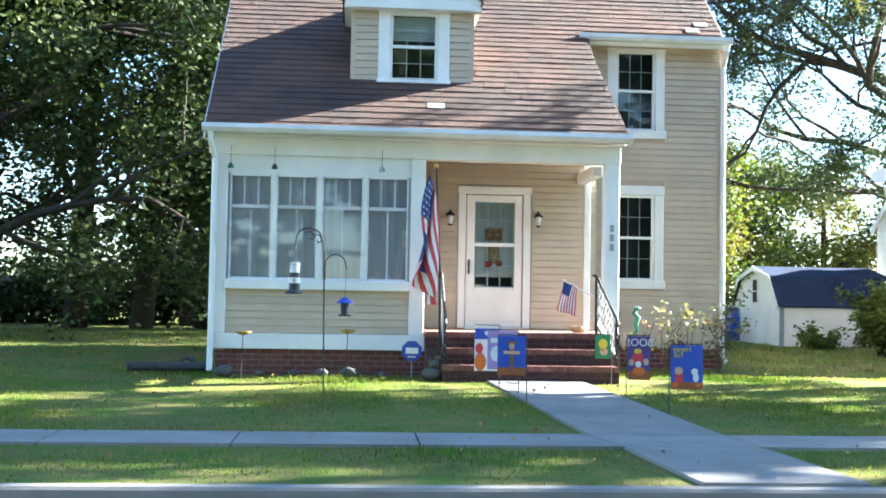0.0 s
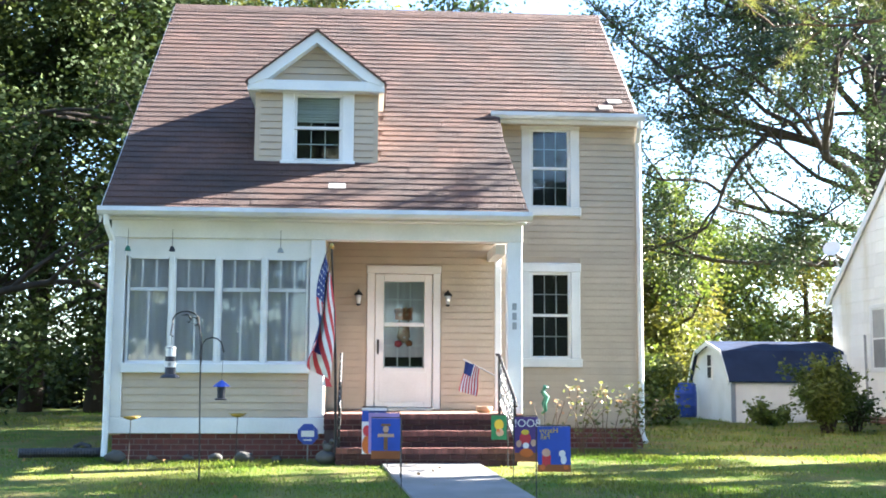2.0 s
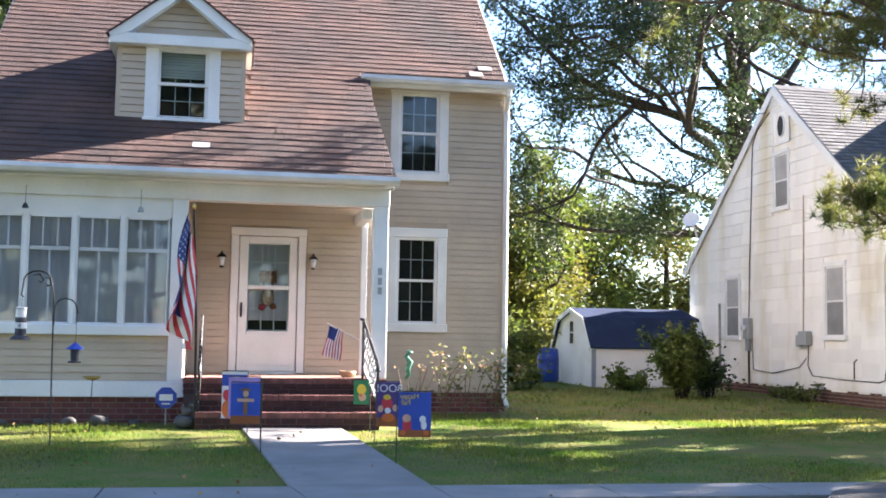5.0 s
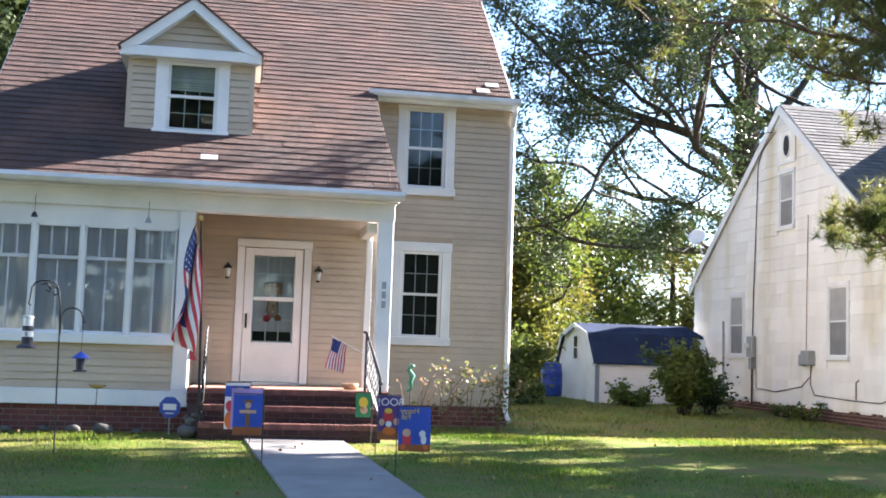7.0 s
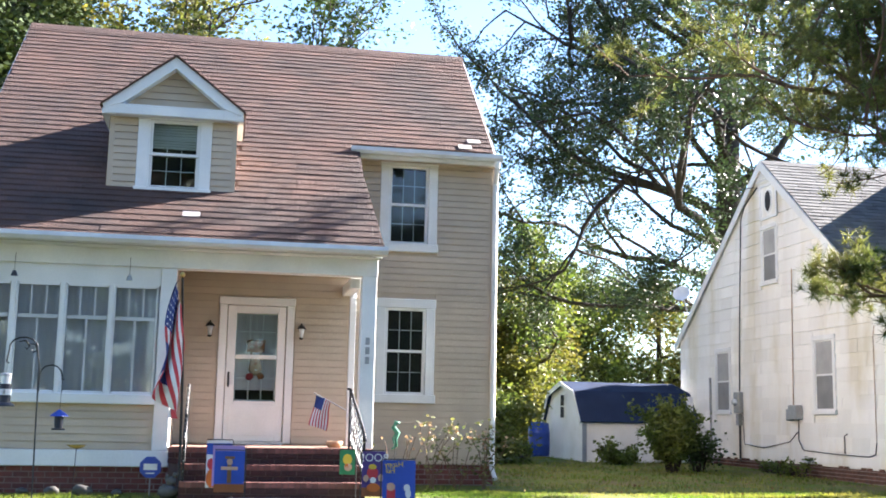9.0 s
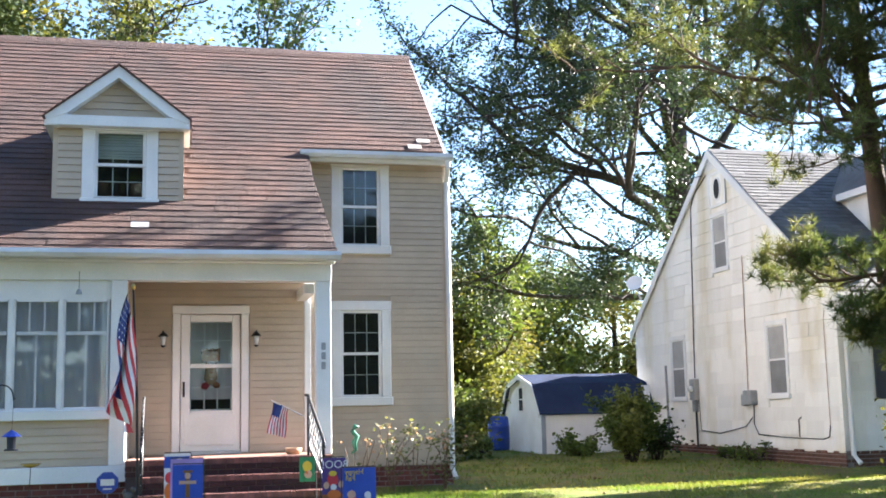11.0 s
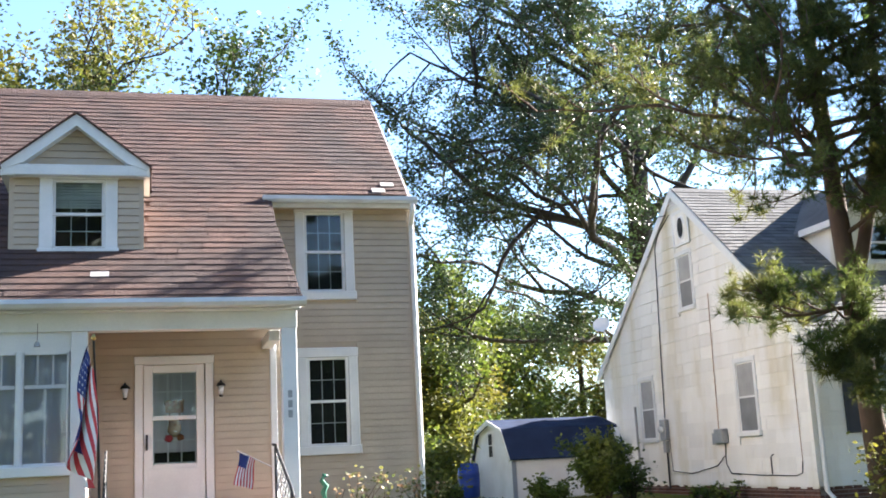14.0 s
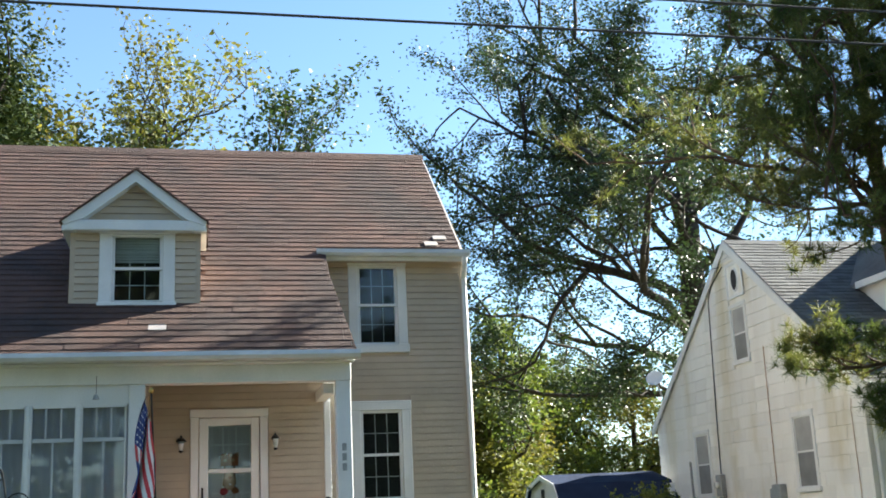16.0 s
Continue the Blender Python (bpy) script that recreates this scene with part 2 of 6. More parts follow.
def bricks(parent, me, x0, x1, z0, z1, y, turn=None, length=0.2, course=0.0765, gap=0.015):
    n = max(1, round((z1 - z0) / course))
    c = (z1 - z0) / n
    for i in range(n):
        x = x0 - (length / 2 if i % 2 else 0)
        while x < x1 - 0.02:
            a, b = max(x, x0), min(x + length - gap, x1)
            if b - a > 0.03:
                ob = link("brick", me, None, parent)
                m = Matrix.LocRotScale((a, y + random.uniform(-0.003, 0.003), z0 + i * c + gap / 2), None, (b - a, 1, c - gap))
                ob.matrix_basis = (turn @ m) if turn else m
            x += length


def unit_block(name, depth, material, bevel=0.0):
    me = bpy.data.meshes.new(name)
    bm = box(bmesh.new(), 0, 1, -depth, 0.01, 0, 1)
    bm.to_mesh(me)
    bm.free()
    me.materials.append(material)
    return me


def window(parent, x0, x1, z0, z1, y, trim=0.115, cols=3, rows=2, inset=0.05, turn=None, blind=0.0, sash_mid=None, split=True, trim_mat=None, glow=None):
    """A double-hung window in a wall that faces -y: casing, two sashes with bars, panes. Outer size of the casing is given."""
    T = turn or Matrix()
    out, back = (0.032, 0.012) if turn else (0.035, 0.03)
    tm = trim_mat or M["white"]
    w = None
    for nm, row in (("window", (x0 - 0.01, x1 + 0.01, y - out - 0.01, y + 0.05, z1 - trim, z1)),
                    ("casing", (x0, x0 + trim, y - out, y + 0.05, z0 + trim * 0.9, z1 - trim)),
                    ("casing", (x1 - trim, x1, y - out, y + 0.05, z0 + trim * 0.9, z1 - trim)),
                    ("window_sill", (x0 - 0.02, x1 + 0.02, y - out - 0.035, y + 0.06, z0, z0 + trim * 0.9))):
        b = boxes(row, bevel=0.006)
        b.transform(T)
        ob = part(nm, b, tm, w or parent)
        w = w or ob
    gx0, gx1, gz0, gz1 = x0 + trim, x1 - trim, z0 + trim * 0.9, z1 - trim
    zm = sash_mid or (gz0 + gz1) / 2
    s = 0.045
    for k, (a, c, dy) in enumerate(((gz0, zm + 0.02, back), (zm - 0.02, gz1, 0.0))):
        b = boxes((gx0, gx0 + s, y + dy, y + dy + 0.03, a, c), (gx1 - s, gx1, y + dy, y + dy + 0.03, a, c), (gx0 + s, gx1 - s, y + dy, y + dy + 0.03, a, a + s * 0.9), (gx0 + s, gx1 - s, y + dy, y + dy + 0.03, c - s * 0.9, c))
        b.transform(T)
        part("sash", b, M["white"], w)
        bars = bmesh.new()
        for i in range(1, cols):
            xx = gx0 + s + (gx1 - gx0 - 2 * s) * i / cols
            box(bars, xx - 0.0065, xx + 0.0065, y + dy + 0.016, y + dy + 0.024, a + s, c - s)
        for j in range(1, rows):
            zz = a + s + (c - a - 2 * s) * j / rows
            box(bars, gx0 + s, gx1 - s, y + dy + 0.0165, y + dy + 0.0235, zz - 0.0065, zz + 0.0065)
        if cols > 1 or rows > 1:
            bars.transform(T)
            part("glazing_grid", bars, M["bar"], w)
        else:
            bars.free()
        b = boxes((gx0 + s, gx1 - s, y + dy + 0.010, y + dy + 0.014, a + s * 0.9, c - s * 0.9))
        b.transform(T)
        p = part("pane", b, M["glass"], w)
        p.visible_shadow = False
    # shallow box behind the panes, coloured dark for the shade of a room
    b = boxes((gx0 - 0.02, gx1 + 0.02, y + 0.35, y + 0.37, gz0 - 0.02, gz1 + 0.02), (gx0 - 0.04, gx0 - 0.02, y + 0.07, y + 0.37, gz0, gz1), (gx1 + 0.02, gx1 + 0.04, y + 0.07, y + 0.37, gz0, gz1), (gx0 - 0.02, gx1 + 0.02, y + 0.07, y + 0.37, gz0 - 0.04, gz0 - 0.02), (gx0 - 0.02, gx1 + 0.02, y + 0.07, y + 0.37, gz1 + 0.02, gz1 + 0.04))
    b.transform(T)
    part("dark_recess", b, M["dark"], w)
    if blind and turn:
        b = boxes((gx0 - 0.02, gx1 + 0.02, y + 0.045, y + 0.05, gz0 - 0.02, gz1 + 0.02))
        b.transform(T)
        part("roller_shade", b, M["shade"], w, "grey drawn roller shade")
        for k, (a, c) in enumerate(((gz0 + 0.03, zm - 0.02), (zm + 0.02, gz1 - 0.03))):
            b = boxes((gx0 + 0.03, gx1 - 0.03, y - 0.012, y - 0.009, a, c))
            b.transform(T)
            part("insect_screen", b, M["screen_light" if k else "screen"], w, "grey mesh insect screen")
        b = boxes((gx0, gx0 + 0.03, y - 0.015, y - 0.001, gz0, gz1), (gx1 - 0.03, gx1, y - 0.015, y - 0.001, gz0, gz1), (gx0 + 0.03, gx1 - 0.03, y - 0.015, y - 0.001, gz0, gz0 + 0.03), (gx0 + 0.03, gx1 - 0.03, y - 0.015, y - 0.001, gz1 - 0.03, gz1), (gx0 + 0.03, gx1 - 0.03, y - 0.015, y - 0.001, zm - 0.02, zm + 0.02))
        b.transform(T)
        part("screen_frame", b, M["white"], w)
    elif blind:
        b = boxes(*[(gx0 + 0.005, gx1 - 0.005, y + 0.075, y + 0.082, gz1 - 0.04 * (i + 1), gz1 - 0.04 * i - 0.006) for i in range(int((gz1 - gz0) * blind / 0.04))])
        b.transform(T)
        part("blind", b, M["blind"], w, "white slatted blind")
    return w


M["sheer"] = mat("sheer_curtain", (0.60, 0.575, 0.62), (0.50, 0.48, 0.52), 0.9, 2, 30, 0.1)
M["porch"] = mat("porch_floor", (0.30, 0.17, 0.13), (0.22, 0.12, 0.09), 0.8, 5, 80, 0.3, stain=(0.45, 0.35, 0.28), stain_amt=0.4)
M["porch_ceiling"] = mat("stained_boards", (0.24, 0.14, 0.07), (0.18, 0.10, 0.05), 0.6, 3, 60, 0.2, stretch=(0.3, 3, 1))
M["shutter"] = mat("dark_shutter", (0.03, 0.032, 0.045), None, 0.6, 3, 60, 0.1)
M["shed_trim"] = mat("shed_trim", (0.30, 0.36, 0.44), None, 0.6, 3, 60, 0.1)
M["frost"] = mat("pale_glass", (0.70, 0.72, 0.72), None, 0.25, 6, 60, 0.03, spec=0.6)
M["roof_blue"] = mat("bright_blue_plastic", (0.02, 0.055, 0.36), None, 0.35, 6, 60, 0.03)
M["amber"] = mat("amber_glass", (0.36, 0.25, 0.07), None, 0.2, 6, 60, 0.03, spec=0.6)
M["cane"] = mat("rose_cane", (0.16, 0.10, 0.06), None, 0.8, 9, 60, 0.2)
M["fallen"] = mat("brown_leaf", (0.20, 0.11, 0.04), (0.30, 0.20, 0.07), 0.8, 3, 30, 0, vary=0.4)
M["shade"] = mat("grey_roller_shade", (0.46, 0.46, 0.44), (0.36, 0.36, 0.345), 0.9, 3, 40, 0.1)
M["bar"] = mat("bar_paint", (0.60, 0.62, 0.62), None, 0.5, 3, 50, 0.05)
M["screen_light"] = mat("pale_mesh", (0.40, 0.40, 0.39), (0.33, 0.33, 0.325), 0.9, 2.5, 300, 0.2)
M["screen"] = mat("grey_mesh", (0.24, 0.245, 0.245), (0.19, 0.195, 0.195), 0.9, 2.5, 300, 0.2)
ME_TAN = unit_board("siding_board", 0.104, 0.030, M["siding"])
ME_BRICK = unit_block("brick", 0.012, M["brick"])
ME_BRICKB = unit_block("brick_brown", 0.012, M["brick_brown"])
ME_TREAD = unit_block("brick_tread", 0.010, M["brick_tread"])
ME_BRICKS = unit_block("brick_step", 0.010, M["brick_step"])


def ground_z(y):
    """The lawn's height: level at the road, rising to the houses."""
    pts = ((-1e4, 0), (9.4, 0), (14.5, 0.18), (18, 0.19), (26, 0.29), (40, 0.29), (1e4, 0.29))
    for (a, za), (b, zb) in zip(pts, pts[1:]):
        if y <= b:
            return za + (zb - za) * (y - a) / (b - a)


# ---- ground ----
ys = [6.55, 7.0, 7.7, 8.43, 9.3, 10, 11, 12, 13, 14, 14.5, 15.5, 17, 18, 20, 22, 24, 26, 28, 31, 35, 40, 50, 70, 110, 200, 500, 1500]
xs = sorted({-1500, -500, -200, -100, -60, 60, 100, 200, 500, 1500, *range(-40, 41, 2)})
bm = bmesh.new()
grid = [[bm.verts.new((x, y, ground_z(y) + (0.03 * noise.noise((x * 0.3, y * 0.3, 0)) if 10 < y < 60 else 0))) for x in xs] for y in ys]
for r0, r1 in zip(grid, grid[1:]):
    for i in range(len(xs) - 1):
        bm.faces.new((r0[i], r0[i + 1], r1[i + 1], r1[i]))
ground = part("ground", bm, M["grass_ground"], smooth=True)
tagged(ground, "patchy autumn lawn with dry and bare spots", "lawn", kind="structure")
bm = bmesh.new()
box(bm, -1500, 1500, -1500, -8.0, -1, 0.0)
tagged(part("ground_across", bm, M["grass_ground"]), "grass verge across the road", "lawn", kind="structure")
tagged(part("road", boxes((-1500, 1500, -7.99, 6.38, -0.5, -0.13)), M["asphalt"]), "dark worn asphalt street", "road", kind="structure")
tagged(part("kerb", boxes((-1500, 1500, 6.385, 6.548, -0.4, 0.012), bevel=0.02), M["concrete"]), "low grey concrete kerb along the street", "kerb", kind="structure")

# ---- paving ----
def slab(parent, pts, z_of, thick=0.06, name="slab"):
    bm = bmesh.new()
    top = [bm.verts.new((x, y, z_of(y) + 0.03)) for x, y in pts]
    low = [bm.verts.new((x, y, z_of(y) - thick)) for x, y in pts]
    bm.faces.new(top)
    for i in range(len(pts)):
        j = (i + 1) % len(pts)
        bm.faces.new((top[j], top[i], low[i], low[j]))
    return part(name, bm, M["concrete"], parent)


side_walk = tagged(part("pavement", boxes((-30, 30, 8.46, 9.29, -0.1, 0.012)), M["soil"]), "narrow concrete public walk with weathered joints", "pavement", kind="structure")
for i in range(-9, 13):
    a = 3.05 + i * 1.55 - (1.55 if i <= 0 else 0.25)
    if i == 0 or i == 1:
        continue
    slab(side_walk, ((a + 0.008, 8.45), (a + 1.542, 8.45), (a + 1.542, 9.3), (a + 0.008, 9.3)), ground_z)
slab(side_walk, ((1.51, 8.45), (3.2, 8.45), (3.09, 9.3), (1.51, 9.3)), ground_z)
slab(side_walk, ((4.41, 8.45), (5.89, 8.45), (5.89, 9.3), (4.37, 9.3)), ground_z)
front_walk = tagged(part("pavement_1", boxes((3.32, 4.2, 6.6, 9.3, -0.1, 0.0), (3.12, 3.9, 9.3, 13.8, -0.1, 0.0)), M["soil"]), "pale concrete front walk from the street to the steps", "front walk", kind="structure")
for a, b in ((6.56, 8.44), (8.45, 9.3), (9.31, 10.8), (10.81, 12.35), (12.36, 13.9)):
    l0, l1, r0, r1 = [3.10 - 0.087 * (v - 9.3) for v in (a, b)] + [4.36 - 0.085 * (v - 9.3) for v in (a, b)]
    if a < 8:
        l0, l1, r0, r1 = 3.30, 3.21, 4.46, 4.40
    elif a < 9:
        l0, l1, r0, r1 = 3.21, 3.10, 4.40, 4.36
    slab(front_walk, ((l0, a), (r0, a), (r1, b), (l1, b)), ground_z)
bm = bmesh.new()
outline = [(7.0, 6.56), (7.15, 7.2), (7.5, 8.0), (7.9, 8.6), (8.5, 9.15), (9.4, 9.5), (10.8, 9.75), (12.6, 9.8), (14.0, 9.4), (14.0, 6.56)]
va = [bm.verts.new((x, y, 0.036)) for x, y in outline]
vb = [bm.verts.new((x, y, -0.06)) for x, y in outline]
bm.faces.new(va[::-1])
for i in range(len(va)):
    j = (i + 1) % len(va)
    bm.faces.new((va[i], va[j], vb[j], vb[i]))
tagged(part("driveway", bm, M["gravel"]), "worn grey driveway apron beside the lawn", "driveway", kind="structure")

# ---- tan house ----
K = 0.89                       # roof rise per metre
EY, EZ = 14.50, 3.56           # lower eave
HY, HZ = 16.72, 5.535          # upper eave
RY, RZ = 19.66, 8.15           # ridge
XL, XR = -1.14, 6.80           # roof ends
house = thing("house", (2.9, 17, 0.2), "tan two-storey house with lap siding, brown roof and white trim", "house")
WY, DY, PY = 17.0, 16.13, 14.8  # window wall, door wall, porch front

low_win = (4.945, 5.905, 1.47, 3.14)
up_win = (4.955, 5.905, 3.91, 5.49)
holes = [(w[0] + 0.11, w[1] - 0.11, w[2] + 0.1, w[3] - 0.11) for w in (low_win, up_win)]
w_main = part("wall", wall_bm(4.6, 6.9, 0.515, 5.62, WY, 0.18, holes), M["wall"], house)
lap_siding(w_main, ME_TAN, 4.6, 6.82, 0.52, 5.5, WY, 0.104, [low_win, up_win])
part("corner_board", boxes((6.81, 6.93, WY - 0.03, WY + 0.1, 0.5, 5.55), bevel=0.006), M["siding"], house)
window(house, *low_win, WY, trim=0.15)
window(house, *up_win, WY, trim=0.15)
door_hole = (2.60, 3.48, 0.8, 2.86)
w_door = part("wall", wall_bm(1.9, 4.6, 0.8, 3.6, DY, 0.15, [door_hole]), M["wall"], house)
lap_siding(w_door, ME_TAN, 1.9, 4.6, 0.82, 3.5, DY, 0.104, [(2.47, 3.61, 0.8, 2.98)])
part("wall", boxes((4.52, 4.6, DY, WY, 0.2, 3.7)), M["wall"], house)
part("wall", boxes((1.72, 1.9, PY + 0.2, DY + 0.1, 0.55, 3.55)), M["wall"], house)
part("wall", boxes((-1.0, -0.84, PY + 0.02, 22.3, 0.5, 3.6), (-1.0, -0.84, 16.8, 22.3, 3.6, 5.5)), M["wall"], house)
part("wall", boxes((6.74, 6.9, WY + 0.19, 22.3, 0.15, 5.5)), M["wall"], house)
part("wall", boxes((-1.0, 6.9, 22.3, 22.45, 0.15, 5.5)), M["wall"], house)
for x in (-0.98, 6.76):
    bm = bmesh.new()
    prism(bm, [(16.8, 5.5), (22.4, 5.5), (RY, RZ - 0.15)], 0, 0.12)
    bm.transform(Matrix(((0, 1, 0, x), (1, 0, 0, 0), (0, 0, 1, 0), (0, 0, 0, 1))))
    bmesh.ops.recalc_face_normals(bm, faces=bm.faces)
    part("gable", bm, M["wall"], house)
part("floor", boxes((-0.84, 1.7, 15.0, 16.3, 0.5, 0.79), (-0.84, 4.5, 16.3, 22.3, 0.5, 0.79), (4.5, 6.74, 17.2, 22.3, 0.5, 0.79)), M["dark"], house)
found = part("foundation", boxes((4.6, 6.9, WY + 0.013, WY + 0.2, 0.1, 0.52)), M["mortar"], house)
bricks(found, ME_BRICK, 4.6, 6.9, 0.2, 0.51, WY + 0.012)

# sun room with its row of windows
found = part("foundation", boxes((-0.95, 2.1, PY + 0.043, PY + 0.2, 0.05, 0.52), (-0.95, -0.8, PY + 0.2, 22, 0.05, 0.52)), M["mortar"], house)
bricks(found, ME_BRICK, -0.95, 2.1, 0.145, 0.52, PY + 0.042)
w_low = part("wall", boxes((-0.84, 1.7, PY + 0.03, PY + 0.15, 0.7, 1.36)), M["wall"], house)
lap_siding(w_low, ME_TAN, -0.84, 1.69, 0.735, 1.34, PY + 0.03, 0.1005)
part("skirt_board", boxes((-1.05, 1.92, PY - 0.03, PY + 0.12, 0.52, 0.735), bevel=0.008), M["white"], house)
part("post", boxes((-1.05, -0.84, PY - 0.02, PY + 0.16, 0.735, 3.2), bevel=0.008), M["white"], house)
part("post", boxes((1.69, 1.90, PY - 0.02, PY + 0.18, 0.735, 3.2), bevel=0.008), M["white"], house)
part("column", boxes((4.45, 4.66, PY - 0.02, PY + 0.19, 0.8, 3.2), bevel=0.008), M["white"], house)
part("pilaster", boxes((4.42, 4.519, DY - 0.05, DY + 0.1, 0.8, 3.4), bevel=0.006), M["white"], house)
part("bracket", boxes((4.30, 4.46, PY + 0.19, DY - 0.05, 3.05, 3.2), bevel=0.01), M["white"], house)
part("beam", boxes((-1.05, 4.67, PY - 0.03, PY + 0.2, 3.2, 3.5), bevel=0.008), M["white"], house)
part("cornice", boxes((-1.12, 4.70, EY + 0.09, PY - 0.03, 3.44, 3.5), bevel=0.008), M["white"], house)
part("porch_ceiling", boxes((1.9, 4.5, PY + 0.2, DY, 3.42, 3.46)), M["porch_ceiling"], house)
part("valance_panel", boxes((-0.84, 1.69, PY + 0.02, PY + 0.06, 2.95, 3.2)), M["white"], house)
part("sill", boxes((-0.86, 1.70, PY - 0.06, PY + 0.12, 1.34, 1.475), bevel=0.01), M["white"], house)
gw = (1.69 + 0.84) / 4
for i in range(4):
    a, b = -0.84 + i * gw + 0.028, -0.84 + (i + 1) * gw - 0.028
    if i < 3:
        part("mullion", boxes((b, b + 0.056, PY - 0.005, PY + 0.1, 1.475, 2.95), bevel=0.006), M["white"], house)
    w = part("window", boxes((a + 0.03, b - 0.03, PY + 0.02, PY + 0.06, 2.91, 2.95)), M["white"], house)
    for nm, u, v, z0, z1 in (("stile", a, a + 0.022, 1.475, 2.95), ("stile", b - 0.022, b, 1.475, 2.95), ("bottom_rail", a + 0.03, b - 0.03, 1.475, 1.51)):
        part(nm, boxes((u, v, PY + 0.02, PY + 0.06, z0, z1)), M["white"], w)
    zt = 2.49
    bars = [(a + 0.03, b - 0.03, PY + 0.03, PY + 0.055, zt - 0.025, zt + 0.025)]
    bars += [(a + (b - a) * k / 3 - 0.01, a + (b - a) * k / 3 + 0.01, PY + 0.03, PY + 0.05, zt + 0.025, 2.91) for k in (1, 2)]
    bars += [((a + b) / 2 - 0.012, (a + b) / 2 + 0.012, PY + 0.03, PY + 0.05, 1.51, zt - 0.025)]
    part("glazing_grid", boxes(*bars), M["bar"], w)
    p = part("pane", boxes((a + 0.02, b - 0.02, PY + 0.056, PY + 0.06, 1.5, 2.92)), M["glass"], w)
    p.visible_shadow = False
    bm = bmesh.new()
    n = 40
    row = [(a - 0.12 + (b - a + 0.24) * k / n, PY + 0.10 + 0.004 * math.sin(k * 1.1 + i)) for k in range(n + 1)]
    lo = [bm.verts.new((x, y, 1.38)) for x, y in row]
    hi = [bm.verts.new((x, y, 2.97)) for x, y in row]
    for k in range(n):
        bm.faces.new((lo[k], lo[k + 1], hi[k + 1], hi[k]))
    part("curtain", bm, M["sheer"], w, "pale grey sheer curtain", smooth=True)

# roof: deck, shingle courses, gutters
bm = bmesh.new()
sect = [(EY, EZ), (RY, RZ), (22.75, RZ - K * (22.75 - RY)), (22.75, RZ - K * (22.75 - RY) - 0.12), (RY, RZ - 0.16), (EY + 0.06, EZ - 0.1)]
prism(bm, sect, XL, 4.56)
sect2 = [(HY, HZ), (RY, RZ), (22.75, RZ - K * (22.75 - RY)), (22.75, RZ - K * (22.75 - RY) - 0.12), (RY, RZ - 0.16), (HY + 0.06, HZ - 0.1)]
prism(bm, sect2, 4.561, XR)
bm.transform(Matrix(((0, 1, 0, 0), (1, 0, 0, 0), (0, 0, 1, 0), (0, 0, 0, 1))))
bmesh.ops.recalc_face_normals(bm, faces=bm.faces)
roof = part("roof", bm, M["shingle"], house, "brown weathered asphalt shingle roof")
SL = math.hypot(1, K)
EXPO = 0.155
RX = Matrix.Rotation(math.atan(K), 4, "X")


def shingle_mesh(name, material, thick=0.014):
    bm = bmesh.new()
    v = [bm.verts.new(p) for p in ((0, 0, thick), (1, 0, thick), (1, 1, 0.003), (0, 1, 0.003), (0, 0, -0.002), (1, 0, -0.002))]
    bm.faces.new((v[0], v[1], v[2], v[3]))
    bm.faces.new((v[1], v[0], v[4], v[5]))
    bm.faces.new((v[0], v[3], v[4]))
    bm.faces.new((v[1], v[5], v[2]))
    me = bpy.data.meshes.new(name)
    bm.to_mesh(me)
    bm.free()
    me.materials.append(material)
    return me


ME_SH = shingle_mesh("shingle", M["shingle"])
ME_SHP = shingle_mesh("shingle_pale", M["shingle_pale"])


def shingles(parent, me, ey, ez, n, xa, xb, pitch, expo, width, rest_mat, limit, skip=None, odd=None, turn=None, slope=K):
    """Courses of shingles from the eave up; the first ones are parts, the rest one joined mesh."""
    sl = math.hypot(1, slope)
    rng = random.Random(5)
    verts, faces, made = [], [], 0
    for i in range(n):
        y, z = ey + i * expo / sl, ez + i * expo * slope / sl
        x = xa(y) - rng.uniform(0, width)
        while x < xb(y):
            w = width * rng.uniform(0.75, 1.25)
            a, b = max(x + 0.003, xa(y)), min(x + w - 0.003, xb(y))
            x += w
            if b - a < 0.04 or (skip and skip((a + b) / 2, y + 0.05)):
                continue
            lift = rng.uniform(-0.001, 0.003)
            m = Matrix.LocRotScale((a, y, z + 0.004 + lift), pitch.to_quaternion(), (b - a, expo * 1.04 + rng.uniform(-0.004, 0.004), 1 + rng.uniform(-0.12, 0.2)))
            m = turn @ m if turn else m
            if made < limit:
                ob = link("shingle", odd[1] if odd and odd[0](a, b, y) else me, None, parent)
                ob.matrix_basis = m
                made += 1
            else:
                k = len(verts)
                verts += [m @ v.co for v in me.vertices]
                faces += [tuple(k + q for q in f.vertices) for f in me.polygons]
    rest = bpy.data.meshes.new("shingles")
    rest.from_pydata(verts, [], faces)
    ob = link("shingles", rest, rest_mat, parent)
    ob["kind"] = "stuff"


def right_edge(y):
    """The lower roof stops where the taller wall begins; above its eave it runs to the gable."""
    return 4.72 - 0.24 * (y - EY) / (HY - EY) if y < HY - 0.03 else XR


DX0, DX1, DFY = 0.82, 2.60, 15.5     # dormer sides and front


def under_dormer(x, y):
    return DX0 - 0.0 < x < DX1 and y > DFY + 0.02 and y < 17.6 - 1.25 * abs(x - 1.7)


